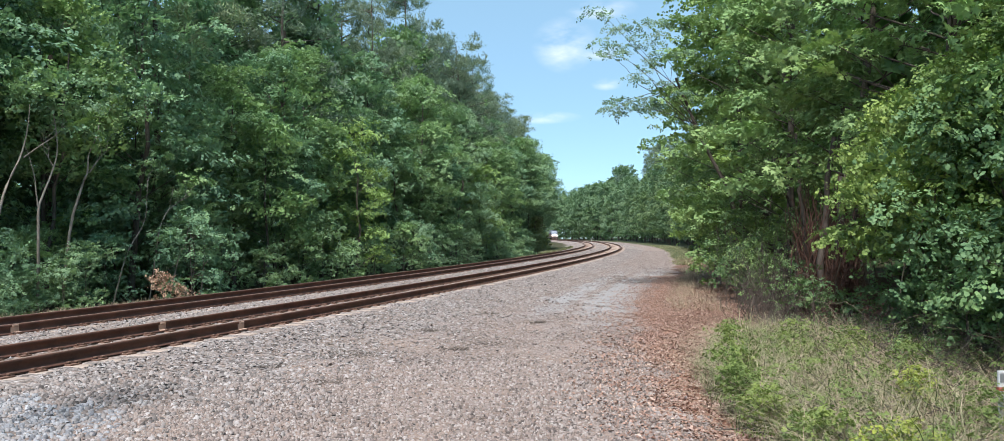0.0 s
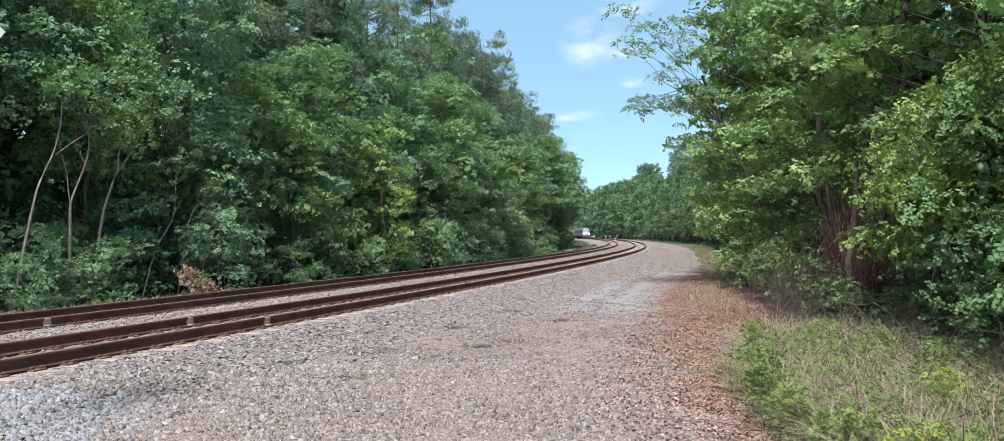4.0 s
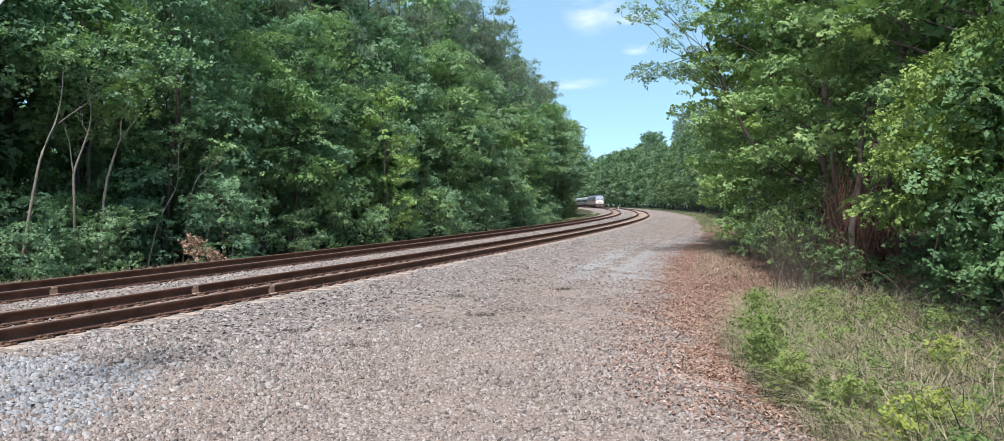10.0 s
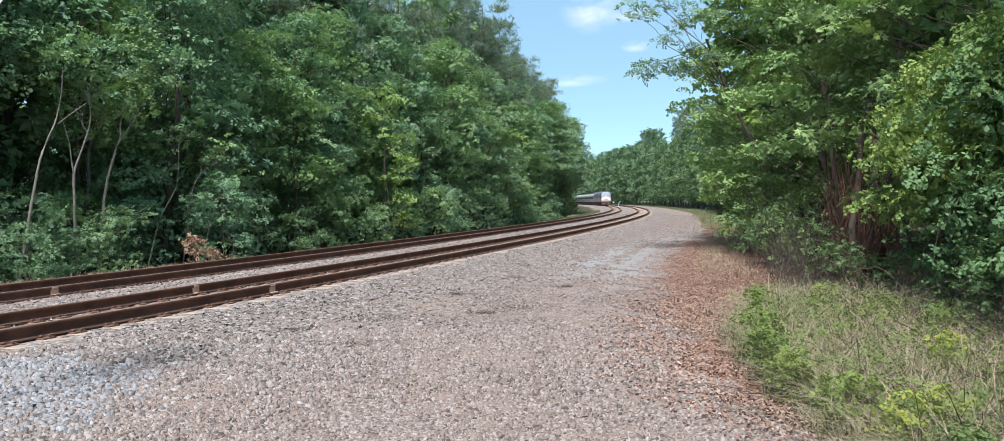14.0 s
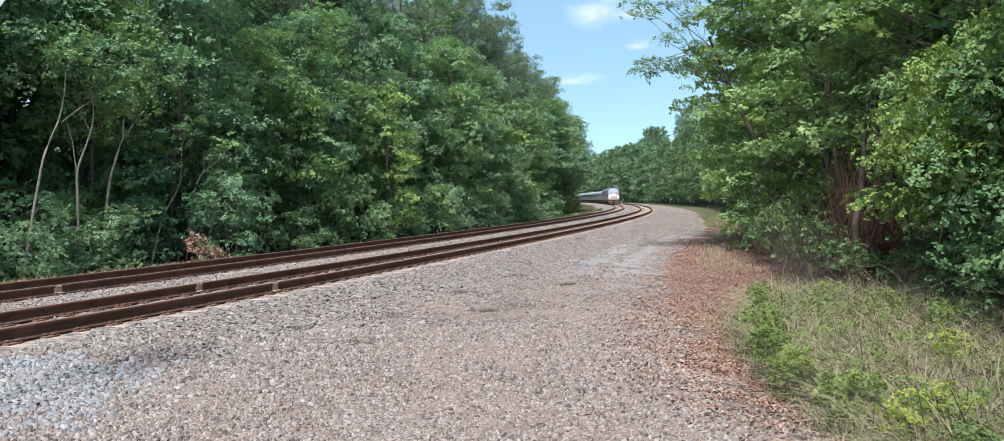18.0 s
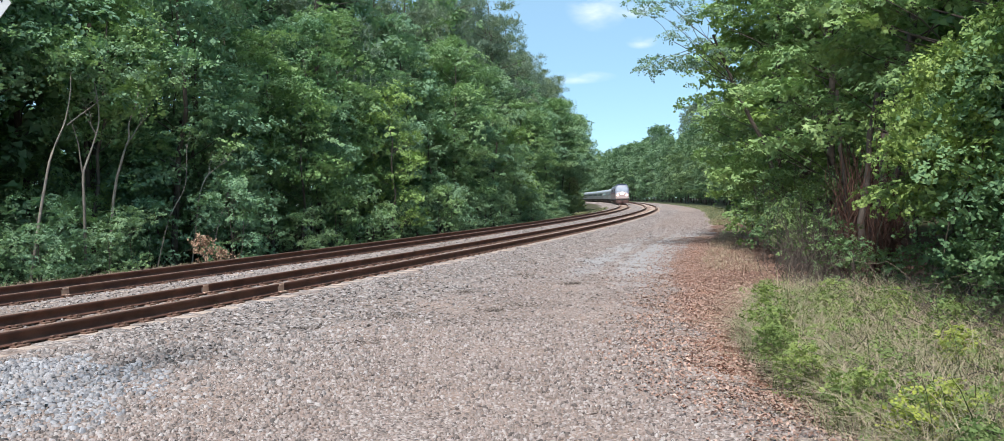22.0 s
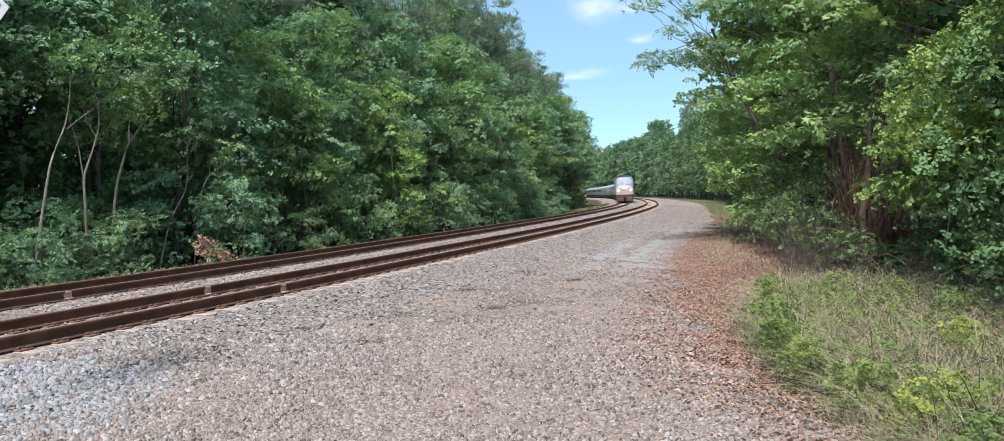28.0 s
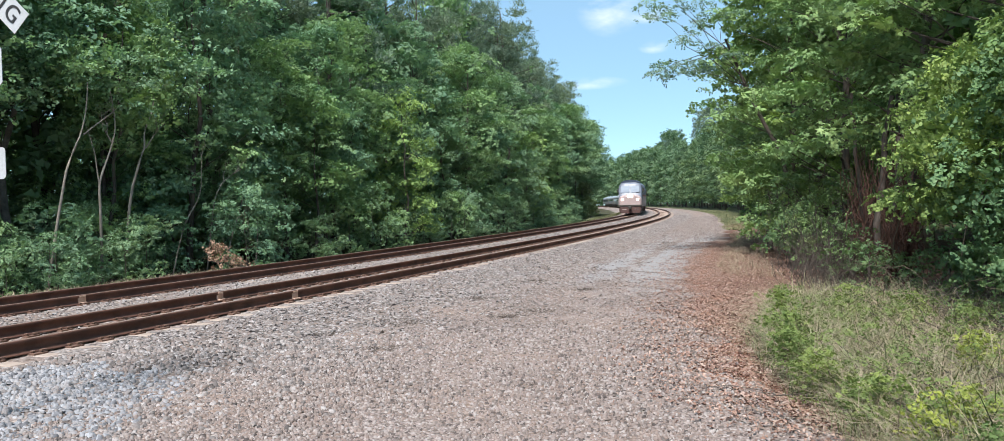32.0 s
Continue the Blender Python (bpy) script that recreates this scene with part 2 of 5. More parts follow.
M = {
    "ballast": gravel("crushed ballast", 0.055, [(0.12, 0.104, 0.1), (0.25, 0.222, 0.212), (0.36, 0.325, 0.312), (0.3, 0.24, 0.215), (0.42, 0.39, 0.38)], (0.2, 0.138, 0.108), 0.7, 0.03, [("rusty", (0.138, 0.0874, 0.0644))]),
    "road": gravel("packed gravel", 0.03, [(0.12, 0.096, 0.09), (0.27, 0.222, 0.205), (0.35, 0.295, 0.275), (0.23, 0.175, 0.155), (0.42, 0.375, 0.36)], (0.27, 0.185, 0.14), 0.5, 0.013, [("worn", (0.195, 0.187, 0.189)), ("leaf", (0.18, 0.085, 0.058))]),
    "verge": gravel("leaf litter", 0.035, [(0.1, 0.05, 0.035), (0.2, 0.1, 0.072), (0.15, 0.08, 0.06), (0.26, 0.165, 0.125)], (0.12, 0.08, 0.06), 1.3, 0.012, [("grass", (0.05, 0.055, 0.026))]),
    "soil": gravel("woodland soil", 0.06, [(0.05, 0.04, 0.025), (0.08, 0.07, 0.04), (0.06, 0.075, 0.03)], (0.05, 0.06, 0.025), 0.4, 0.02),
    "stone": island_tones("ballast stone", [(0.055, 0.047, 0.045), (0.16, 0.141, 0.136), (0.25, 0.224, 0.217), (0.215, 0.166, 0.146), (0.29, 0.262, 0.256), (0.4, 0.372, 0.366)]),
    "fresh_stone": island_tones("clean blue grey stone", [(0.0936, 0.0936, 0.105), (0.218, 0.222, 0.242), (0.296, 0.304, 0.328), (0.234, 0.211, 0.207), (0.39, 0.398, 0.429)]),
    "pebble": island_tones("road stone", [(0.068, 0.055, 0.052), (0.18, 0.147, 0.135), (0.25, 0.206, 0.19), (0.215, 0.16, 0.138), (0.295, 0.255, 0.242), (0.375, 0.338, 0.325)]),
    "litter": island_tones("dry leaf", [(0.13, 0.066, 0.048), (0.28, 0.162, 0.122), (0.36, 0.225, 0.176), (0.48, 0.37, 0.315)], 0.8),
    "rust": plain("rusted rail steel", (0.08, 0.036, 0.025), (0.155, 0.07, 0.047), 0.75, 3.0, 0.0, 0.002),
    "rail_top": plain("worn rail head", (0.3, 0.21, 0.17), (0.22, 0.14, 0.11), 0.42, 3.0, 0.35),
    "weld": plain("pale weld patch", (0.55, 0.38, 0.29), (0.45, 0.3, 0.23), 0.85, 14.0),
    "plate": plain("rusted tie plate", (0.09, 0.048, 0.034), (0.19, 0.108, 0.077), 0.8, 8.0, 0.0, 0.002),
    "tie": plain("weathered timber tie", (0.3, 0.23, 0.19), (0.42, 0.34, 0.29), 0.9, 3.0, 0.0, 0.004),
    "bark": plain("grey brown bark", (0.07, 0.055, 0.045), (0.15, 0.12, 0.1), 0.9, 5.0, 0.0, 0.02),
    "bark_pale": plain("pale bark", (0.21, 0.18, 0.15), (0.32, 0.28, 0.24), 0.85, 5.0, 0.0, 0.01),
    "bark_red": plain("reddish bark and dead vine", (0.09, 0.042, 0.031), (0.16, 0.078, 0.056), 0.9, 5.0, 0.0, 0.02),
    "leaf_left": leafy("forest leaf", (0.135, 0.21, 0.145), (0.198, 0.305, 0.196), (0.3, 0.41, 0.225)),
    "leaf_right": leafy("sweetgum leaf", (0.14, 0.22, 0.105), (0.212, 0.315, 0.14), (0.34, 0.45, 0.175), 0.45, 0.24),
    "leaf_vine": leafy("vine leaf", (0.09, 0.15, 0.085), (0.155, 0.24, 0.118), (0.26, 0.35, 0.14), 0.42, 0.22),
    "leaf_yellow": leafy("yellowing vine leaf", (0.13, 0.2, 0.08), (0.2, 0.295, 0.11), (0.36, 0.42, 0.125), 0.45, 0.26),
    "leaf_fine": leafy("feathery leaf", (0.19, 0.255, 0.24), (0.245, 0.325, 0.295), (0.31, 0.39, 0.335), 0.5, 0.55),
    "leaf_olive": leafy("olive leaf", (0.15, 0.185, 0.1), (0.22, 0.26, 0.14), (0.31, 0.345, 0.18)),
    "leaf_far": leafy("distant leaf", (0.1, 0.155, 0.095), (0.155, 0.225, 0.135), (0.22, 0.3, 0.16)),
    "needle": leafy("pine needle", (0.11, 0.155, 0.118), (0.155, 0.205, 0.152), (0.22, 0.265, 0.19), 0.6, 0.25),
    "dead": island_tones("dead foliage", [(0.24, 0.15, 0.095), (0.42, 0.27, 0.185), (0.55, 0.38, 0.28)], 0.85),
    # twig tones lowered to stand in for the shade under the canopy
    "twig": plain("dry grey twig darkened for canopy shade", (0.06, 0.048, 0.04), (0.125, 0.1, 0.083), 0.9, 9.0),
    "twig_pale": plain("pale bare twig", (0.12, 0.095, 0.065), (0.2, 0.165, 0.115), 0.85, 9.0),
    "straw": plain("dry straw stem", (0.3, 0.235, 0.155), (0.42, 0.345, 0.25), 0.8, 9.0),
    "grass": leafy("grass blade", (0.06, 0.085, 0.035), (0.185, 0.2, 0.1), (0.5, 0.44, 0.32), 0.6, 0.25, 1.0),
    "weed_yellow": leafy("yellowing weed leaf", (0.17, 0.22, 0.06), (0.28, 0.33, 0.08), (0.44, 0.45, 0.13), 0.5, 0.3),
    "weed": leafy("weed leaf", (0.1, 0.145, 0.052), (0.165, 0.222, 0.08), (0.3, 0.345, 0.125), 0.5, 0.3),
    "white": plain("white sign paint", (0.52, 0.53, 0.54), (0.45, 0.46, 0.47), 0.5, 5.0),
    "black": plain("black lettering", (0.02, 0.02, 0.022), (0.03, 0.03, 0.03), 0.6),
    "red": plain("faded red band", (0.4, 0.09, 0.06), (0.3, 0.08, 0.06), 0.6),
    "galv": plain("galvanised post", (0.42, 0.43, 0.44), (0.3, 0.3, 0.31), 0.5, 6.0, 0.7),
    "silver": plain("fluted stainless steel", (0.62, 0.64, 0.67), (0.5, 0.53, 0.57), 0.38, 2.0, 0.55),
    # the grey carries a pink tint: the headlights' bloom, put into the paint
    "loco_glow_grey": plain("pale grey locomotive paint with pink lamp glow", (0.47, 0.37, 0.365), (0.39, 0.31, 0.305), 0.45, 2.0),
    "loco_blue": plain("dark blue locomotive paint", (0.045, 0.06, 0.1), (0.06, 0.08, 0.12), 0.4, 2.0),
    "loco_side": plain("blue grey locomotive paint", (0.2, 0.22, 0.28), (0.15, 0.17, 0.22), 0.45, 2.0),
    "loco_red": plain("red stripe paint", (0.35, 0.05, 0.05), (0.28, 0.05, 0.05), 0.45, 2.0),
    # red brown, made darker for the shade low on the front
    "pilot": plain("red brown dusty pilot paint darkened for shade", (0.1, 0.05, 0.045), (0.07, 0.04, 0.035), 0.7, 4.0),
    "under": plain("dusty black running gear", (0.035, 0.033, 0.03), (0.08, 0.07, 0.06), 0.8, 4.0),
    "wheel": plain("steel wheel tread", (0.2, 0.17, 0.15), (0.3, 0.27, 0.25), 0.45, 6.0, 0.6),
    "glass": plain("dark tinted glass", (0.03, 0.04, 0.05), (0.05, 0.06, 0.075), 0.08, 1.0),
    # base colour stands in for the sky's reflection; the gloss is kept low
    "windshield": plain("windshield glass with painted sky reflection", (0.2, 0.25, 0.32), (0.15, 0.19, 0.25), 0.45, 1.0, 0.0, 0.0, 0.2),
    "lamp": glow("lit headlight", (1.0, 0.84, 0.7), 9.0),
}


# ---- mesh helpers ----
def mesh_np(name, verts, faces, mats=(), smooth=False):
    """A mesh from an array of corners and an array of faces of one corner count."""
    verts, faces = np.asarray(verts, np.float32), np.asarray(faces, np.int32)
    me = bpy.data.meshes.new(name)
    n, c = faces.shape
    me.vertices.add(len(verts))
    me.vertices.foreach_set("co", verts.ravel())
    me.loops.add(n * c)
    me.loops.foreach_set("vertex_index", faces.ravel())
    me.polygons.add(n)
    me.polygons.foreach_set("loop_start", np.arange(0, n * c, c, dtype=np.int32))
    if smooth:
        me.polygons.foreach_set("use_smooth", np.ones(n, bool))
    me.update(calc_edges=True)
    for m in mats:
        me.materials.append(M[m] if isinstance(m, str) else m)
    return me


def part(name, data, material, parent=None, label="", at=None):
    """One mesh object, from a bmesh or a mesh, under a thing or a part."""
    if isinstance(data, bmesh.types.BMesh):
        me = bpy.data.meshes.new(name)
        data.to_mesh(me)
        data.free()
        data = me
    if material and not data.materials:
        data.materials.append(M[material])
    ob = new(name, data)
    if parent:
        ob.parent = parent
    if at is not None:
        ob.matrix_basis = at
    return tagged(ob, label)


def box(bm, x0, x1, y0, y1, z0, z1, bevel=0.0):
    made = bmesh.ops.create_cube(bm, size=1)["verts"]
    for v in made:
        v.co = ((x0 + x1) / 2 + v.co.x * (x1 - x0), (y0 + y1) / 2 + v.co.y * (y1 - y0), (z0 + z1) / 2 + v.co.z * (z1 - z0))
    if bevel:
        edges = list({e for v in made for e in v.link_edges})
        bmesh.ops.bevel(bm, geom=edges, offset=bevel, segments=2, affect="EDGES", profile=0.5)
    return bm


def boxed(*a, bevel=0.0):
    return box(bmesh.new(), *a, bevel=bevel)


def tube(points, radii, sides=7):
    """A tapered, bent stem through points (corners and faces as arrays)."""
    pts = np.asarray(points, float)
    t = np.gradient(pts, axis=0)
    t /= np.linalg.norm(t, axis=1)[:, None] + 1e-9
    ref = np.where(np.abs(t[:, 2:]) > 0.9, [[1.0, 0, 0]], [[0, 0, 1.0]])
    u = np.cross(t, ref)
    u /= np.linalg.norm(u, axis=1)[:, None] + 1e-9
    w = np.cross(t, u)
    a = np.linspace(0, 2 * np.pi, sides, endpoint=False)
    r = np.asarray(radii)[:, None, None]
    v = pts[:, None] + r * (np.cos(a)[None, :, None] * u[:, None] + np.sin(a)[None, :, None] * w[:, None])
    n = len(pts)
    i, j = np.meshgrid(np.arange(n - 1), np.arange(sides), indexing="ij")
    f = np.stack([i * sides + j, i * sides + (j + 1) % sides, (i + 1) * sides + (j + 1) % sides, (i + 1) * sides + j], -1)
    return v.reshape(-1, 3), f.reshape(-1, 4)


def joined(pieces):
    vs, fs, k = [], [], 0
    for v, f in pieces:
        vs.append(v)
        fs.append(f + k)
        k += len(v)
    return np.concatenate(vs), np.concatenate(fs)


# ---- the line of the tracks ----
# chainage s runs along the nearest rail; d is the distance to its outer side
GRADE, HEAD = 0.00252, 0.30
CH = np.arange(-120.0, 760.0, 0.5)
BEND = np.interp(CH, [103.9, 147.6, 360, 420], [-0.0016872, -0.00067, -0.00067, 0.0])
_z = int(np.argmin(abs(CH)))
HEADING = np.concatenate([[0], np.cumsum((BEND[1:] + BEND[:-1]) / 4)])
HEADING += 0.3646 - HEADING[_z]
_mid = (HEADING[1:] + HEADING[:-1]) / 2
LX = np.concatenate([[0], np.cumsum(np.sin(_mid)) * 0.5])
LY = np.concatenate([[0], np.cumsum(np.cos(_mid)) * 0.5])
LX += -8.336 - LX[_z]
LY += 4.823 - LY[_z]
RAILS = (0.0, -1.506, -4.207, -5.713)


def along(s, d, rel=0.0):
    """World place of chainage s, offset d, height rel over the rail heads (arrays or numbers)."""
    h = np.interp(s, CH, HEADING)
    return np.stack(np.broadcast_arrays(np.interp(s, CH, LX) + np.cos(h) * d, np.interp(s, CH, LY) - np.sin(h) * d, level(s) + rel), -1)


def level(s):
    return HEAD + GRADE * np.clip(s, -60, 400)


def chain(x, y):
    """Chainage and offset of places."""
    x, y = np.atleast_1d(x).astype(float), np.atleast_1d(y).astype(float)
    so, do = np.empty_like(x), np.empty_like(x)
    for a in range(0, len(x), 4000):
        xs, ys = x[a:a + 4000, None], y[a:a + 4000, None]
        i = np.argmin((xs - LX[None, ::2]) ** 2 + (ys - LY[None, ::2]) ** 2, 1) * 2
        h = HEADING[i]
        dx, dy = xs[:, 0] - LX[i], ys[:, 0] - LY[i]
        so[a:a + 4000] = CH[i] + dx * np.sin(h) + dy * np.cos(h)
        do[a:a + 4000] = dx * np.cos(h) - dy * np.sin(h)
    return so, do


PROFILE_D = [-60, -14, -9.6, -7.6, -6.75, 1.0, 2.6, 4.0, 9.5, 12, 20, 60]
PROFILE_Z = [-0.5, -0.6, -0.62, -0.34, -0.225, -0.225, -0.315, -0.33, -0.31, -0.22, -0.1, 0.0]
ROAD_S = [-60, 2, 4.6, 5.9, 8.1, 10.1, 15.5, 23.4, 36, 65, 120, 300]
ROAD_D = [11.0, 10.6, 9.7, 8.95, 8.3, 7.95, 7.1, 6.3, 6.1, 5.2, 4.9, 4.9]


def rise(d):
    return np.interp(d, PROFILE_D, PROFILE_Z)


def wave(x, y, scale, seed=0.0):
    """Smooth unevenness between about -1 and 1."""
    x, y = x / scale + seed, y / scale - seed
    return (np.sin(x * 1.7 + np.sin(y * 1.3)) + np.sin(y * 2.1 + np.sin(x * 0.9 + 1.0)) + np.sin(x * 3.9 + y * 3.1)) / 3


def ground_z(x, y):
    s, d = chain(x, y)
    return level(s) + rise(d)


def road_edge(s):
    return np.interp(s, ROAD_S, ROAD_D) + 0.22 * wave(s, s * 0.3, 1.1) + 0.1 * wave(s, s, 0.3, 2.0)


def grass_edge(s):
    """Offset at which the tall grass begins, past a band of bare leaf litter."""
    return np.interp(s, [1.5, 4.6, 6, 7, 9, 12.5], [10.9, 9.75, 9.3, 9.0, 8.7, 8.75]) + 0.12 * wave(s, s, 0.3, 5.0)


def worn(s, d):
    """Where wheels have packed the road smooth and grey."""
    e = road_edge(s)
    broad = np.clip((d - e + 3.3 - 0.5 * wave(s, d, 1.5)) / 0.8, 0, 1) * np.clip((e + 0.1 - d) / 0.3, 0, 1) * np.clip((s - 7.5 + 1.5 * wave(s, d, 0.9)) / 12, 0, 1)
    return np.clip((62 - s) / 30, 0.45, 1) * 0.6 * broad * (1 - 0.4 * np.clip(1 - abs(d - e + 1.75) / 0.35, 0, 1))


def loft(name, ss, dd_of, rel_of, material, attrs=None, label=""):
    """A strip of ground laid along the line: dd_of(s) gives its offsets, rel_of(s, d) its heights."""
    S = np.repeat(ss[:, None], len(dd_of(ss[:1])[0]), 1)
    D = dd_of(ss)
    V = along(S, D, rel_of(S, D)).reshape(-1, 3)
    n, c = S.shape
    i, j = np.meshgrid(np.arange(n - 1), np.arange(c - 1), indexing="ij")
    F = np.stack([i * c + j, i * c + j + 1, (i + 1) * c + j + 1, (i + 1) * c + j], -1).reshape(-1, 4)
    me = mesh_np(name, V, F, [material], True)
    for key, fn in (attrs or {}).items():
        at = me.attributes.new(key, "FLOAT", "POINT")
        at.data.foreach_set("value", fn(S, D).ravel().astype(np.float32))
    return tagged(new(name, me), label, kind="structure")


def graded(a, b, near, step, grow):
    out, x = [a], a
    while x < b:
        x += step if x < near else step + (x - near) * grow
        out.append(min(x, b))
    return np.array(out)


# ground: one sheet out to the horizon, under all the rest
def build_ground():
    g = np.concatenate([-np.geomspace(2500, 40, 26), np.arange(-36, 37, 3.0), np.geomspace(40, 2500, 26)])
    gy = np.concatenate([-np.geomspace(2500, 40, 18), np.arange(-36, 300, 4.0), np.geomspace(304, 3000, 22)])
    X, Y = np.meshgrid(g, gy, indexing="ij")
    x, y = X.ravel(), Y.ravel()
    s, d = chain(x, y)
    near = np.clip(1 - (np.hypot(x, y - 120) - 300) / 300, 0, 1)
    z = (level(s) + rise(d) - np.where((d > -9) & (d < 13), 0.35, 0.02)) * near + 0.5 * (1 - near) + 0.05 * wave(x, y, 6.0) * near
    n, c = X.shape
    i, j = np.meshgrid(np.arange(n - 1), np.arange(c - 1), indexing="ij")
    F = np.stack([i * c + j, (i + 1) * c + j, (i + 1) * c + j + 1, i * c + j + 1], -1).reshape(-1, 4)
    tagged(new("ground", mesh_np("ground", np.stack([x, y, z], -1), F, ["soil"], True)), "dark woodland soil with low green growth", kind="structure")


build_ground()
SS = graded(-60, 640, 45, 0.3, 0.02)


def strip(offsets):
    return lambda s: np.repeat(np.asarray(offsets, float)[None], len(s), 0)


loft("ballast", SS, strip(np.concatenate([np.linspace(-10.2, -6.9, 9), np.linspace(-6.7, 0.9, 27), np.linspace(1.1, 4.6, 20)])),
     lambda s, d: np.interp(d, [-10.2, -9.2, -7.6, -6.75, 1.0, 2.6, 3.6, 4.6], [-0.75, -0.58, -0.34, -0.2, -0.212, -0.31, -0.345, -0.45])
     + 0.014 * wave(s, d, 0.5) + 0.008 * wave(s, d, 0.16, 3.0), "ballast", {"rusty": lambda s, d: 0.7 * np.maximum(np.clip(1.3 - abs(d + 0.753) / 0.75, 0, 1), np.clip(1.3 - abs(d + 4.96) / 0.75, 0, 1))}, label="pale grey crushed stone ballast under two tracks")
loft("gravel_road", SS, lambda s: 2.5 + np.linspace(0, 1, 30)[None] * (road_edge(s)[:, None] + 0.5 - 2.5),
     lambda s, d: rise(d) + 0.0 - 0.05 * np.clip((2.9 - d) / 0.4, 0, 1) + 0.01 * wave(s, d, 0.9) + 0.006 * wave(s, d, 0.2, 5.0), "road",
     {"worn": lambda s, d: worn(s, d),
      "leaf": lambda s, d: np.clip(1.0 - (road_edge(s) - d) / 0.3, 0, 1) * np.clip((40 - s) / 12, 0, 1) * 0.62},
     label="grey brown packed gravel service road beside the tracks")
loft("verge", SS, lambda s: road_edge(s)[:, None] + np.linspace(0.15, 9.0, 26)[None] ** 1.0,
     lambda s, d: rise(d) - 0.03 * np.clip((road_edge(s) + 0.45 - d) / 0.3, 0, 1) + 0.02 * wave(s, d, 0.6) + 0.012, "verge",
     {"grass": lambda s, d: np.clip(np.clip((s - 50) / 14, 0, 1) + np.clip((13 - s) / 1.5, 0, 1) * np.clip((d - grass_edge(s) + 0.1) / 0.35, 0, 1), 0, 1) * 0.7},
     label="red brown leaf litter and grass verge")


# ---- the two tracks ----
RAIL_SHAPE = [(-0.076, -0.186), (-0.076, -0.172), (-0.02, -0.155), (-0.009, -0.135), (-0.009, -0.06), (-0.034, -0.048), (-0.036, -0.008), (-0.028, 0.0),
              (0.028, 0.0), (0.036, -0.008), (0.034, -0.048), (0.009, -0.06), (0.009, -0.135), (0.02, -0.155), (0.076, -0.172), (0.076, -0.186)]


def rail_mesh(d0):
    ss = graded(-60, 620, 60, 1.0, 0.01)
    V = np.concatenate([along(ss, d0 + x, z)[:, None] for x, z in RAIL_SHAPE], 1)
    n, c = len(ss), len(RAIL_SHAPE)
    i, j = np.meshgrid(np.arange(n - 1), np.arange(c), indexing="ij")
    F = np.stack([i * c + j, i * c + (j + 1) % c, (i + 1) * c + (j + 1) % c, (i + 1) * c + j], -1).reshape(-1, 4)
    me = mesh_np("rail", V.reshape(-1, 3), F, ["rust", "rail_top"])
    me.polygons.foreach_set("material_index", (j == 7).ravel().astype(np.int32))
    return me


def frame_at(s, d, rel=0.0):
    p, h = along(s, d, rel), float(np.interp(s, CH, HEADING))
    return Matrix.Translation(p) @ Matrix.Rotation(-h, 4, "Z")


def tie_mesh():
    return boxed(-1.3, 1.3, -0.115, 0.115, -0.18, 0.0, bevel=0.012)


def plate_mesh():
    bm = boxed(-0.19, 0.19, -0.1, 0.1, 0.0, 0.022)
    for x, y in ((-0.105, 0.05), (0.105, -0.05), (0.14, 0.05), (-0.14, -0.05)):   # spikes with flat heads
        box(bm, x - 0.012, x + 0.012, y - 0.012, y + 0.012, 0.0, 0.045)
        box(bm, x - 0.026, x + 0.026, y - 0.022, y + 0.022, 0.04, 0.056)
    for sx in (-1, 1):   # rail anchors against the tie's side
        box(bm, sx * 0.07 - 0.045, sx * 0.07 + 0.045, 0.11, 0.15, 0.0, 0.045)
    return bm


def to_mesh(name, bm, material):
    me = bpy.data.meshes.new(name)
    bm.to_mesh(me)
    bm.free()
    me.materials.append(M[material])
    return me


def repeated(me, frames):
    """Corners and triangles of a mesh set down at many poses."""
    me.calc_loop_triangles()
    v = np.array([p.co[:] for p in me.vertices])
    f = np.array([t.vertices[:] for t in me.loop_triangles])
    return joined([(v @ np.array(m.to_3x3()).T + np.array(m.translation), f) for m in frames])


def build_track(near_rail, far_rail, label, welds, seed):
    rng = np.random.default_rng(seed)
    thing = tagged(new("railway_track"), label, "railway track", "two parallel tracks")
    mid = (near_rail + far_rail) / 2
    tie, plate = to_mesh("tie", tie_mesh(), "tie"), to_mesh("tie_plate", plate_mesh(), "plate")
    for d in (near_rail, far_rail):
        part("rail", rail_mesh(d), None, thing)
    far_ties, far_plates = [], []
    for k in range(700):
        s = -12 + 0.5253 * k + rng.uniform(-0.03, 0.03)
        if s > 350:
            break
        m = frame_at(s, mid + rng.uniform(-0.03, 0.03), -0.204) @ Matrix.Rotation(rng.uniform(-0.015, 0.015), 4, "Z")
        if k < 130:
            part("tie", tie, None, thing, at=m)
        else:
            far_ties.append(m)
        for d in (near_rail, far_rail):
            m = frame_at(s, d, -0.204)
            if k < 110:
                part("tie_plate", plate, None, thing, at=m)
            elif k < 330:
                far_plates.append(m)
    tagged(part("far_tie_rest", mesh_np("far_ties", *repeated(to_mesh("far_tie", boxed(-1.3, 1.3, -0.115, 0.115, -0.18, 0.0), "tie"), far_ties), ["tie"]), None, thing), kind="stuff")
    tagged(part("far_plate_rest", mesh_np("far_tie_plates", *repeated(to_mesh("far_plate", boxed(-0.18, 0.18, -0.1, 0.12, 0.0, 0.03), "plate"), far_plates), ["plate"]), None, thing), kind="stuff")
    for s, d in welds:
        bm = boxed(-0.03, 0.03, -0.09, 0.09, -0.15, -0.05, bevel=0.012)
        box(bm, -0.085, 0.085, -0.09, 0.09, -0.178, -0.15, bevel=0.008)
